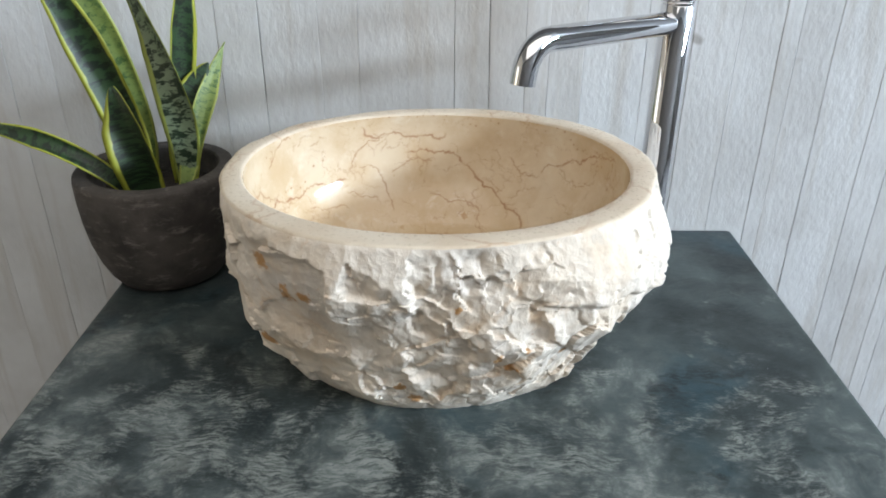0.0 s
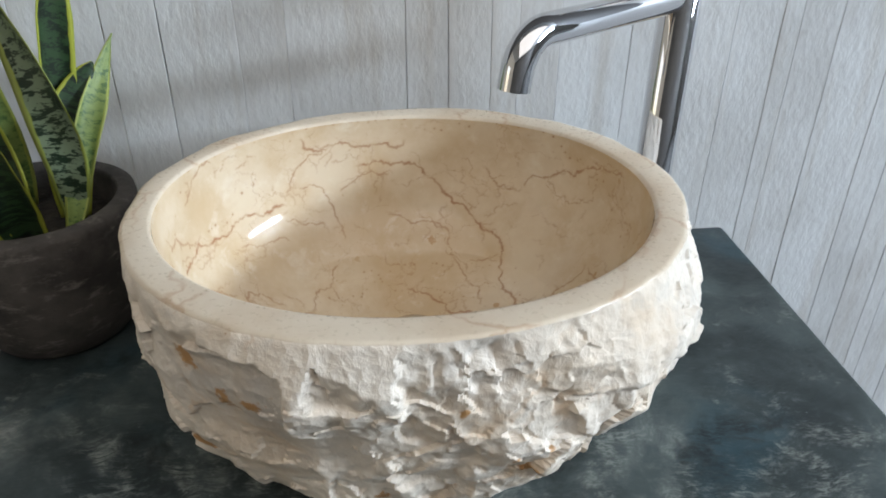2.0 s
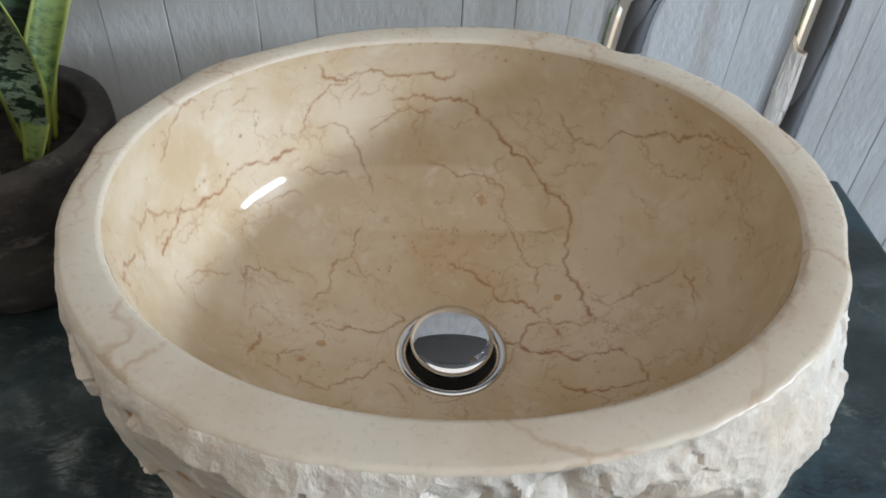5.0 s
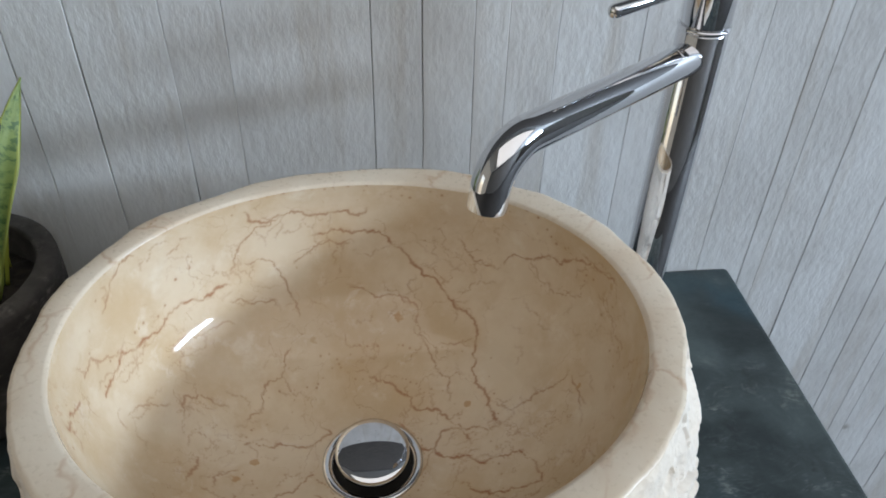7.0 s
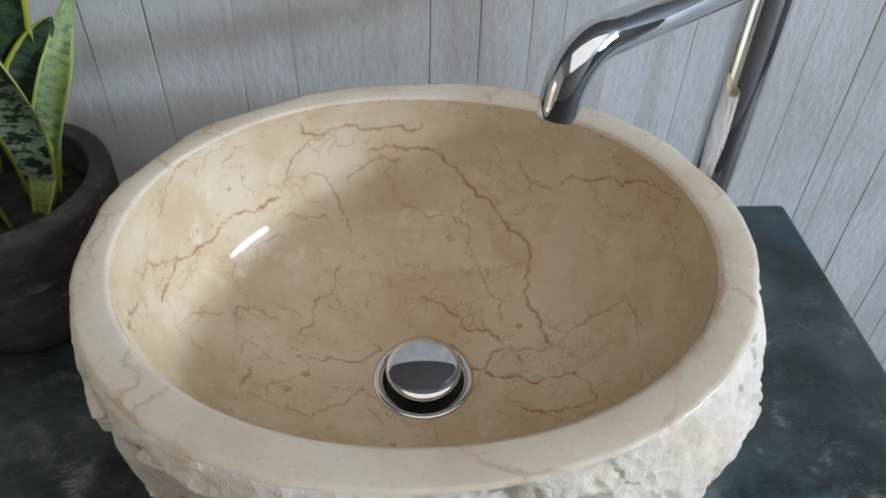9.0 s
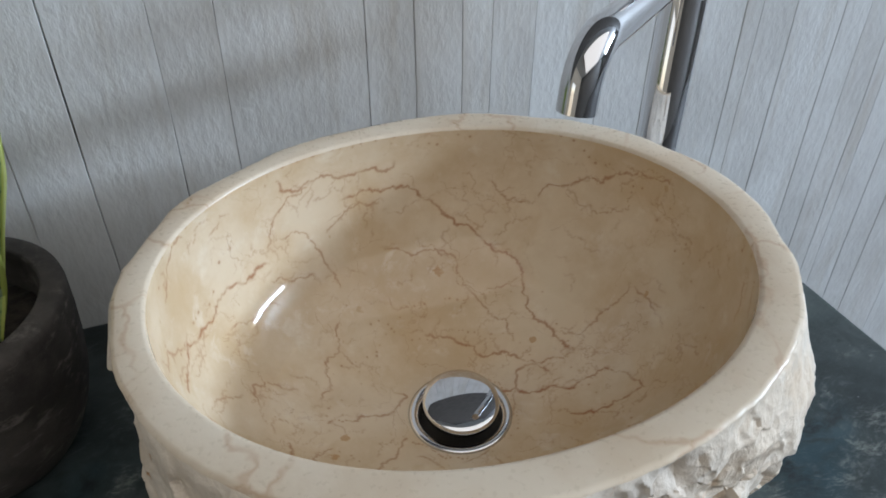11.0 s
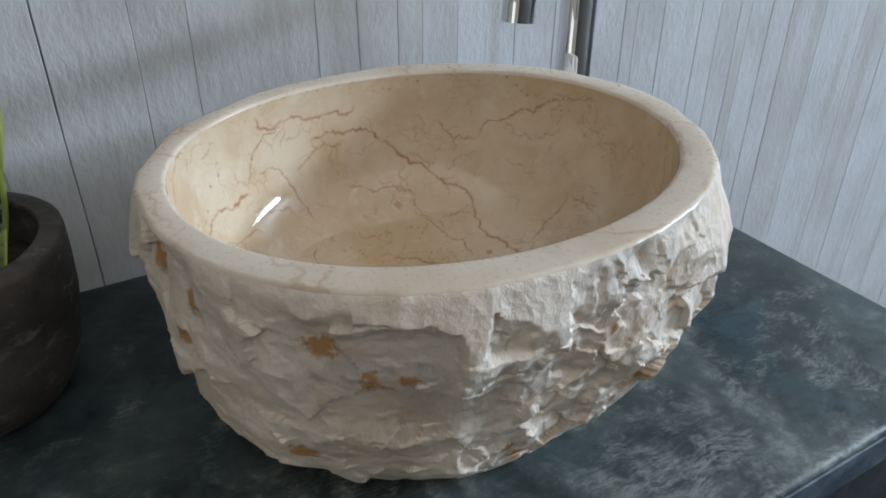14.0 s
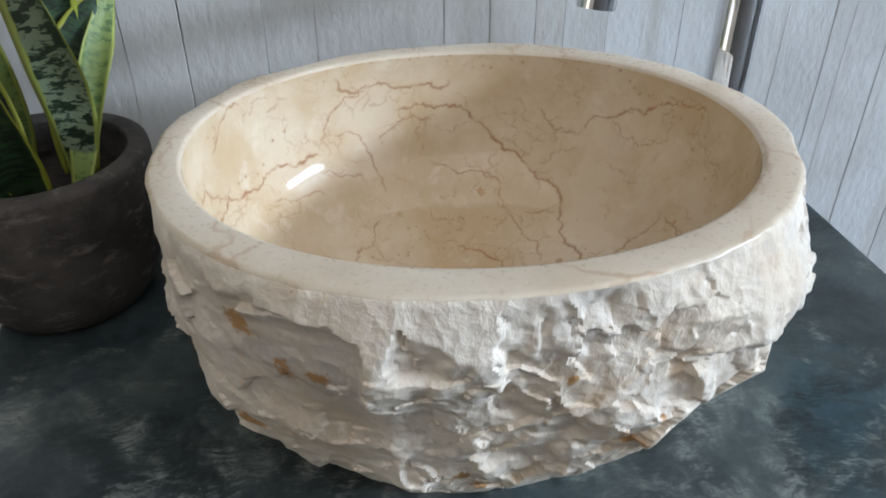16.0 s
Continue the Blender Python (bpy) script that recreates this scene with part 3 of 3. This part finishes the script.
rust = np.zeros(len(P))
for deg, z, size, tall in ((222, 0.151, 0.0105, 0.8), (229, 0.128, 0.0060, 1.7), (236, 0.131, 0.0065, 0.8), (232, 0.122, 0.0050, 0.6), (197, 0.153, 0.0065, 1.4), (193, 0.124, 0.0080, 0.8), (184, 0.162, 0.0060, 1.8),
                           (215, 0.060, 0.0100, 0.8), (258, 0.036, 0.0065, 0.7), (263, 0.022, 0.0075, 0.8), (287, 0.080, 0.0055, 1.5), (291, 0.068, 0.0050, 0.8), (294, 0.090, 0.0030, 1.0), (309, 0.070, 0.0055, 0.6), (276, 0.132, 0.0035, 1.2)):
    rust = np.maximum(rust, spot(deg, z, size, tall))
# grey tone on the smooth hollow; second grey spot paints shade into the pit
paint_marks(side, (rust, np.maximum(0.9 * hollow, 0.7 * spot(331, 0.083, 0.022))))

# flat rim and polished bowl
IA, IB, IX, IY = 0.1775, 0.1506, -0.0012, 0.0005
inner = super_r(ang, IA, IB, 2.06)


def oval(scale, z, extra=0.0):
    return np.stack([IX + (inner * scale + extra) * np.cos(ang), IY + (inner * scale + extra) * np.sin(ang), np.full(NA, z)], 1)


def blend_ring(t, z):
    o = np.stack([rim_r * np.cos(ang), rim_r * np.sin(ang), np.full(NA, z)], 1)
    return o * (1 - t) + oval(1.0, z) * t


def skin(rings):
    bm = bmesh.new()
    g = [[bm.verts.new(tuple(q)) for q in row] for row in rings]
    for a, b in zip(g, g[1:]):
        for i in range(NA):
            j = (i + 1) % NA
            bm.faces.new((a[i], a[j], b[j], b[i]))
    return bm


part("rim", skin([blend_ring(0.0, RIM_Z), blend_ring(0.03, RIM_Z + 0.0012), blend_ring(0.15, RIM_Z + 0.0018), blend_ring(0.5, RIM_Z + 0.0018), blend_ring(0.86, RIM_Z + 0.0018), blend_ring(0.95, RIM_Z + 0.0012), oval(1.0, RIM_Z - 0.0005)]), RIM, basin, "smooth honed cream marble rim")
BOWL_Z, DRAIN_R = 0.040, 0.0365
DX, DY = 0.003 - BX, 0.055 - BY
NB, NR = 1200, 320
fine_ang = np.arange(NB) * 2 * math.pi / NB
fine_inner = super_r(fine_ang, IA, IB, 2.06)
ca, sa = np.cos(fine_ang), np.sin(fine_ang)
bowl_pts = np.zeros((NR, NB, 3))
for i in range(NR):
    t = i / (NR - 1)
    r = fine_inner * max(math.cos(t * math.pi / 2), 0.0) ** 0.68
    w = np.clip((t - 0.45) / 0.55, 0, 1) ** 2
    bowl_pts[i, :, 0] = (IX + r * ca) * (1 - w) + (DX + (DRAIN_R - 0.002) * ca) * w
    bowl_pts[i, :, 1] = (IY + r * sa) * (1 - w) + (DY + (DRAIN_R - 0.002) * sa) * w
    lean = max(-1.0, min(1.0, (max(math.cos(t * math.pi / 2), 0.0) ** 0.68 - 0.865) / 0.13))
    bowl_pts[i, :, 2] = (RIM_Z - 0.0005) - (RIM_Z - BOWL_Z) * math.sin(t * math.pi / 2) - 0.0017 * math.sin(lean * math.pi)
bowl_grid, bowl_ids = bowl_pts, np.arange(NR * NB).reshape(NR, NB)
bowl_pts, ids = bowl_pts.reshape(-1, 3), bowl_ids
quads = np.stack([ids[:-1], np.roll(ids, -1, 1)[:-1], np.roll(ids, -1, 1)[1:], ids[1:]], -1).reshape(-1, 4)
me = bpy.data.meshes.new("bowl")
me.vertices.add(len(bowl_pts))
me.vertices.foreach_set("co", bowl_pts.ravel())
me.loops.add(quads.size)
me.loops.foreach_set("vertex_index", quads.ravel().astype(np.int32))
me.polygons.add(len(quads))
me.polygons.foreach_set("loop_start", np.arange(0, quads.size, 4, dtype=np.int32))
me.update(calc_edges=True)
me.polygons.foreach_set("use_smooth", [True] * len(quads))
me.materials.append(MARBLE)
bowl = new("bowl", me)
bowl.parent = basin
tagged(bowl, "polished cream marble bowl with brown veins")

# veins: jagged cracks run from one turning point to the next over the bowl
vein_mask, halo_mask, blot_mask = (np.zeros(len(bowl_pts)) for _ in range(3))
vein_rng = random.Random(11)


def on_bowl(deg, depth):
    """The point of the bowl at a heading and a share of the way from the rim down to the drain."""
    i = min(NR - 1, max(0, int(round(depth * (NR - 1)))))
    return bowl_grid[i, int(round(deg / 360 * NB)) % NB]


def drape(x, y):
    return bowl_pts[((bowl_pts[:, 0] - x) ** 2 + (bowl_pts[:, 1] - y) ** 2).argmin()]


def crack(points, width, strength, rough=0.20):
    line = [np.array(p, float) for p in points]
    for _ in range(6):
        out_line = [line[0]]
        for a, b in zip(line, line[1:]):
            gap = np.linalg.norm(on_bowl(*b) - on_bowl(*a))
            if gap > 0.0011:
                m = (a + b) / 2
                r = max(0.03, float(np.linalg.norm(on_bowl(*m)[:2])))
                out_line.append(m + gap * rough * np.array([vein_rng.uniform(-1, 1) * 57.3 / r, vein_rng.uniform(-1, 1) / 0.23]))
            out_line.append(b)
        line = out_line
    for n, (deg, depth) in enumerate(line):
        q = on_bowl(deg, depth)
        i = int(round(depth * (NR - 1)))
        lo, hi = max(0, i - 14), min(NR, i + 15)
        cols = np.arange(int(deg / 360 * NB) - 24, int(deg / 360 * NB) + 25) % NB
        near = bowl_ids[lo:hi][:, cols].ravel()
        if len(near) == 0:
            continue
        d = np.linalg.norm(bowl_pts[near] - q, axis=1)
        thick = width * (0.75 + 0.6 * noise.noise(Vector((q[0] * 130, q[1] * 130, q[2] * 130))))
        fade_in = min(1.0, 0.35 + 0.10 * min(n, len(line) - 1 - n))
        vein_mask[near] = np.maximum(vein_mask[near], strength * fade_in * np.clip(1.35 - d / thick, 0, 1))
        halo_mask[near] = np.maximum(halo_mask[near], strength * np.clip(1 - d / (3.8 * thick), 0, 1))
    return line


def vein(weight, *points):
    line = crack(points, 0.00070 + 0.00030 * weight, min(1.0, 0.36 + 0.34 * weight))
    for _ in range(int(len(points) * 0.9)):
        deg, depth = line[vein_rng.randrange(len(line))]
        h, reach_on = vein_rng.uniform(0, 2 * math.pi), vein_rng.uniform(0.008, 0.026)
        crack([(deg, depth), (deg + 57.3 * reach_on * math.cos(h) / 0.13, min(0.97, max(0.02, depth + reach_on * math.sin(h) / 0.23)))], 0.0009, 0.36, 0.28)


vein(1.6, (-165, 0.11), (-175, 0.18), (178, 0.27), (171, 0.26), (166, 0.24), (156, 0.28), (147, 0.26), (137, 0.28), (131, 0.28))
vein(0.8, (-177, 0.19), (179, 0.17), (174, 0.16), (166, 0.24))
vein(1.0, (122, 0.58), (133, 0.65), (149, 0.68), (160, 0.68))
vein(1.5, (104, 0.18), (90, 0.18), (81, 0.20), (75, 0.26), (69, 0.34), (60, 0.40), (54, 0.46), (45, 0.50), (41, 0.58), (31, 0.65), (19, 0.67), (6, 0.67))
vein(0.9, (12, 0.63), (11, 0.54), (10, 0.41))
vein(1.3, (88, 0.72), (75, 0.74), (64, 0.77), (48, 0.81), (27, 0.77), (6, 0.67))
vein(1.6, (55, 0.89), (25, 0.92), (12, 0.91), (7, 0.86), (-6, 0.80), (-11, 0.73), (-8, 0.65), (-23, 0.55), (-25, 0.63), (-24, 0.76))
vein(1.2, (-26, 0.93), (-7, 0.89), (7, 0.86), (18, 0.82), (2, 0.75))
vein(1.1, (-168, 0.57), (-178, 0.60), (172, 0.70), (166, 0.79), (154, 0.87), (137, 0.89), (137, 0.83))
vein(0.9, (-166, 0.63), (-174, 0.69), (176, 0.70))
vein(0.9, (-162, 0.67), (-152, 0.71), (-156, 0.81), (-168, 0.88), (180, 0.94))
vein(0.9, (-146, 0.85), (-132, 0.85), (-124, 0.83))
vein(0.9, (169, 0.54), (163, 0.51), (159, 0.56), (158, 0.62))
vein(0.7, (178, 0.37), (168, 0.49))
vein(1.4, (122, 0.04), (116, 0.10), (106, 0.09), (97, 0.10), (87, 0.09))
vein(1.1, (130, 0.24), (127, 0.18), (121, 0.12), (113, 0.09))
vein(1.0, (125, 0.23), (118, 0.24), (115, 0.35), (114, 0.42), (114, 0.49))
vein(1.0, (94, 0.40), (85, 0.45), (76, 0.44), (71, 0.48))
vein(1.2, (44, 0.23), (37, 0.17), (28, 0.13), (19, 0.05), (10, 0.04))
vein(0.9, (59, 0.18), (53, 0.25), (47, 0.25))
vein(0.9, (133, 0.34), (125, 0.38), (120, 0.41))
vein(0.9, (152, 0.36), (142, 0.40), (135, 0.43))
vein(0.8, (165, 0.10), (160, 0.04), (152, 0.02))
vein(0.9, (111, 0.27), (104, 0.22), (93, 0.22))
vein(0.8, (56, 0.59), (44, 0.54))
vein(0.8, (-148, 0.03), (-143, 0.04), (-139, 0.08))
vein(0.9, (76, 0.44), (64, 0.58), (53, 0.65), (34, 0.73))
vein(0.8, (-107, 0.86), (-95, 0.87), (-79, 0.90))
vein(0.8, (8, 0.41), (2, 0.41), (-2, 0.42))
for _ in range(170):
    deg, depth = vein_rng.uniform(0, 360), vein_rng.uniform(0.05, 0.85)
    crack([(deg, depth), (deg + vein_rng.uniform(-12, 12), min(0.95, max(0.02, depth + vein_rng.uniform(-0.09, 0.09))))], 0.0009, vein_rng.uniform(0.20, 0.50), 0.30)
for x, y, size in ((0.028, 0.113, 0.0045), (-0.082, -0.001, 0.0042), (-0.092, -0.016, 0.0040), (0.076, 0.038, 0.0040), (0.152, 0.010, 0.0028), (-0.020, -0.060, 0.0035)):
    d = np.linalg.norm((bowl_pts - drape(x, y)) * (1.0, 1.0, 0.7), axis=1)
    blot_mask = np.maximum(blot_mask, np.clip(1.3 - d / size, 0, 1))
paint_marks(bowl, (vein_mask, halo_mask, blot_mask))

# ---- drain ----
drain = tagged(empty("drain_plug", (BX + DX, BY + DY, BOWL_Z)), "chrome pop-up drain plug in the basin floor", "drain")
part("flange", lathe([(0.0365, -0.003), (0.0372, 0.0008), (0.0362, 0.0024), (0.0335, 0.0030), (0.0300, 0.0012), (0.0285, -0.004), (0.0285, -0.012)], 72), CHROME, drain)
part("well", lathe([(0.0285, -0.0115), (0.0, -0.012)], 48), RUBBER, drain, "black recess under the plug")
cap = lathe([(0.0, 0.0122), (0.008, 0.0120), (0.016, 0.0113), (0.022, 0.0104), (0.0256, 0.0096), (0.0268, 0.0086), (0.0270, 0.0070), (0.0268, 0.0032), (0.0250, 0.0022), (0.012, 0.0018), (0.012, -0.0115)], 72)
bmesh.ops.transform(cap, matrix=Matrix.Translation((0, 0, 0.0060)) @ Matrix.Rotation(radians(7), 4, "X"), verts=cap.verts)
part("cap", cap, CHROME, drain, "domed chrome cap, slightly tilted")

# ---- tap ----
TX, TY, ARM_Z = 0.2480, 0.2030, 0.2865
tap = tagged(empty("basin_tap", (TX, TY, 0.0)), "tall chrome column tap with an angled spout", "tap")
COL_R = 0.0178
part("base_collar", lathe([(0.0, 0.0), (0.0235, 0.0), (0.0235, 0.004), (0.0215, 0.006), (COL_R, 0.0065)], 64), CHROME, tap)
part("column", lathe([(COL_R, 0.006), (COL_R, 0.3045), (COL_R - 0.0008, 0.3055), (COL_R - 0.0012, 0.3060)], 64), CHROME, tap)
part("ring", lathe([(COL_R - 0.0012, 0.3060), (COL_R + 0.0008, 0.3066), (COL_R + 0.0008, 0.3086), (COL_R - 0.0012, 0.3092)], 64), CHROME, tap)
part("head", lathe([(COL_R - 0.0012, 0.3092), (COL_R, 0.3102), (COL_R, 0.372), (COL_R - 0.001, 0.3745), (COL_R - 0.004, 0.376), (0.0, 0.3765)], 64), CHROME, tap)
ax = Vector((0.077 - TX, 0.068 - TY, 0.0))
reach = ax.length
ax.normalize()
pts, bend, rad, RISE = [], radians(80), 0.030, 0.006
straight = reach - rad * math.sin(bend) - 0.012 * math.cos(bend)
for i in range(9):
    pts.append(ax * (COL_R * 0.6 + (straight - COL_R * 0.6) * i / 8) + Vector((0, 0, ARM_Z + RISE * i / 8)))
for i in range(1, 19):
    a = bend * i / 18
    pts.append(ax * (straight + rad * math.sin(a)) + Vector((0, 0, ARM_Z + RISE - rad * (1 - math.cos(a)))))
down = ax * math.cos(bend) - Vector((0, 0, math.sin(bend)))
end = pts[-1] + down * 0.012
pts.append(end)
SP_R = 0.0120
sp = tube(pts + [end - down * 0.001, end - down * 0.010], [SP_R] * len(pts) + [SP_R - 0.0016, SP_R - 0.0016], 40, True)
sharp(part("spout", sp, CHROME, tap), 40)
part("aerator", tube([end - down * 0.0085, end - down * 0.003], SP_R - 0.0018, 32), RUBBER, tap, "dark outlet mesh")
lv = Vector((0, 0, 0.341))
part("lever", tube([lv + ax * 0.010, lv + ax * 0.030 + Vector((0, 0, 0.001)), lv + ax * 0.118 + Vector((0, 0, 0.006)), lv + ax * 0.1195 + Vector((0, 0, 0.006))], [0.0042, 0.0042, 0.0042, 0.0028], 24), CHROME, tap)

# ---- pot with a snake plant ----
PX, PY, POT_H = -0.3200, 0.1840, 0.1310


def pot_wobble(a, z):
    return 1 + 0.008 * noise.noise(Vector((2 * math.cos(a), 2 * math.sin(a), z * 14)))


pot = tagged(empty("plant_pot", (PX, PY, 0.0)), "round dark grey stone plant pot with a flat rim", "plant pot")
outer = [(0.0, 0.0), (0.052, 0.0), (0.0605, 0.003), (0.0680, 0.014), (0.0755, 0.032), (0.0815, 0.055), (0.0850, 0.080), (0.0865, 0.104), (0.0865, 0.125), (0.0856, 0.1302), (0.0836, POT_H), (0.0722, POT_H), (0.0703, 0.1308), (0.0693, 0.126), (0.0680, 0.096), (0.0, 0.094)]
part("body", lathe(outer, 112, pot_wobble), POT, pot)
bm = lathe([(0.0678, 0.095), (0.0678, 0.100), (0.055, 0.103), (0.040, 0.106), (0.02, 0.104), (0.0, 0.105)], 72)
for v in bm.verts:
    v.co.z += 0.003 * noise.noise(v.co * 90) if v.co.z > 0.099 else 0
part("soil", bm, SOIL, pot, "dark potting soil")

plant = tagged(empty("snake_plant", (PX, PY, 0.112)), "snake plant with yellow-edged banded green leaves", "plant")


def leaf(base, mid, tip, width, face, twist, cup, mat, label="", foot=0.62):
    """A thick tapering blade along a bent line; face: the heading in degrees that its upper side looks to."""
    bm = bmesh.new()
    uvl = bm.loops.layers.uv.new("UVMap")
    b, m, t = Vector(base), Vector(mid), Vector(tip)
    n, across = 34, 10
    rows, uvs = [], {}
    for i in range(n + 1):
        s = i / n
        p = (1 - s) ** 2 * b + 2 * s * (1 - s) * m + s * s * t
        d = (2 * (1 - s) * (m - b) + 2 * s * (t - m)).normalized()
        h = radians(face + twist * s)
        look_to = Vector((math.cos(h), math.sin(h), 0.15))
        look_to = (look_to - d * look_to.dot(d)).normalized()
        sidev = d.cross(look_to).normalized()
        w = width * (foot + (1 - foot) * min(1.0, s / 0.45) * (2 - min(1.0, s / 0.45))) * min(1.0, max(0.02, (1 - s) / 0.34)) ** 0.62
        ring = []
        for side_sign in (1, -1):
            for k in range(across + 1):
                u = k / across if side_sign == 1 else 1 - k / across
                if side_sign == -1 and k in (0, across):
                    continue
                c = (u - 0.5) * 2
                thick = 0.0013 * (1 - c * c) + 0.0003
                wave = 0.0025 * math.sin(9 * s + 2.5 * c) * abs(c)
                q = p + sidev * (w * c * 0.5) + look_to * (cup * w * (c * c - 0.3) + side_sign * thick + wave)
                v = bm.verts.new(q)
                uvs[v] = (u, s)
                ring.append(v)
        rows.append(ring)
    m_ = len(rows[0])
    for a, c in zip(rows, rows[1:]):
        for k in range(m_):
            bm.faces.new((a[k], a[(k + 1) % m_], c[(k + 1) % m_], c[k]))
    bm.faces.new(rows[0][::-1])
    bm.faces.new(rows[-1])
    for f in bm.faces:
        for lo in f.loops:
            lo[uvl].uv = uvs[lo.vert]
    bmesh.ops.recalc_face_normals(bm, faces=bm.faces)
    return part("leaf", bm, mat, plant, label)


def at(x, y, z):
    return (x - PX, y - PY, z - 0.112)


leaf(at(-0.338, 0.195, 0.105), at(-0.338, 0.200, 0.200), at(-0.425, 0.195, 0.375), 0.042, -95, 30, 0.26, LEAF_DARK, foot=0.75)
leaf(at(-0.345, 0.228, 0.105), at(-0.336, 0.232, 0.205), at(-0.402, 0.212, 0.385), 0.032, -80, 20, 0.20, LEAF_LIME, "light green leaf with a yellow edge", 0.7)
leaf(at(-0.322, 0.160, 0.105), at(-0.318, 0.138, 0.165), at(-0.338, 0.158, 0.228), 0.047, -72, -35, 0.34, LEAF_DARK, "short curled dark green leaf", 0.8)
leaf(at(-0.288, 0.185, 0.105), at(-0.262, 0.182, 0.215), at(-0.335, 0.200, 0.350), 0.044, -85, -60, 0.14, LEAF_PALE, "pale mottled green leaf", 0.35)
leaf(at(-0.284, 0.172, 0.105), at(-0.276, 0.200, 0.170), at(-0.249, 0.272, 0.249), 0.023, -115, 75, 0.26, LEAF_LIME, "narrow lime green leaf", 0.85)
leaf(at(-0.292, 0.200, 0.105), at(-0.294, 0.220, 0.190), at(-0.262, 0.245, 0.232), 0.040, -70, 10, 0.15, LEAF_DARK)
leaf(at(-0.300, 0.225, 0.105), at(-0.296, 0.230, 0.230), at(-0.262, 0.235, 0.365), 0.030, -70, 40, 0.22, LEAF_DARK, foot=0.9)
leaf(at(-0.336, 0.155, 0.108), at(-0.380, 0.135, 0.180), at(-0.505, 0.165, 0.186), 0.021, -60, 30, 0.26, LEAF_DARK, "leaf bending low over the rim of the pot")

# ---- wall boards ----
SEAMS = [-3.98, -3.5, -3.0, -2.6, -2.2, -1.9, -1.65, -1.45, -1.30, -1.19, -1.06, -0.96, -0.85, -0.76, -0.67, -0.595, -0.525, -0.470, -0.428, -0.345, -0.265, -0.214, -0.144, -0.098, 0.017, 0.059, 0.102, 0.130, 0.172, 0.245, 0.299, 0.353, 0.404, 0.424, 0.469, 0.535, 0.571, 0.609, 0.630, 0.673, 0.717, 0.793, 0.896, 0.97, 1.06, 1.15, 1.25, 1.34, 1.5, 1.75, 2.0, 2.3, 2.6, 3.0, 3.4, 3.9, 4.5, 5.2, 5.9, 6.6, 7.48]
WIDE = {-0.525, -0.265, 0.017, 0.059, 0.130, -0.144, -0.214, 0.469, 0.571, 0.673}
for x0, x1 in zip(SEAMS, SEAMS[1:]):
    g0, g1 = (0.00034 if x in WIDE else 0.00014 for x in (x0, x1))
    bm = bmesh.new()
    y = WALL_Y + random.uniform(0.0, 0.0005)
    n = 64
    cols = []
    for i in range(n + 1):
        z = FLOOR_Z + 0.002 + (BOARD_Z - FLOOR_Z - 0.002) * i / n
        e0 = 0.0012 * noise.noise(Vector((x0 * 31, z * 9, 1.0)))
        e1 = 0.0012 * noise.noise(Vector((x1 * 31, z * 9, 1.0)))
        a = x0 + g0 * max(0.05, 0.8 + 1.6 * noise.noise(Vector((x0 * 57, z * 7, 4.0)))) + e0
        b = x1 - g1 * max(0.05, 0.8 + 1.6 * noise.noise(Vector((x1 * 57, z * 7, 4.0)))) + e1
        cols.append([bm.verts.new(q) for q in ((a, WALL_Y + 0.0115, z), (a, y + 0.0006, z), (a + 0.0005, y, z), (b - 0.0005, y, z), (b, y + 0.0006, z), (b, WALL_Y + 0.0115, z))])
    for c, d in zip(cols, cols[1:]):
        for i in range(5):
            bm.faces.new((c[i], c[i + 1], d[i + 1], d[i]))
    bm.faces.new(cols[0])
    bm.faces.new(cols[-1][::-1])
    bmesh.ops.recalc_face_normals(bm, faces=bm.faces)
    part("board", bm, PLANK, wall_north, smooth=False)
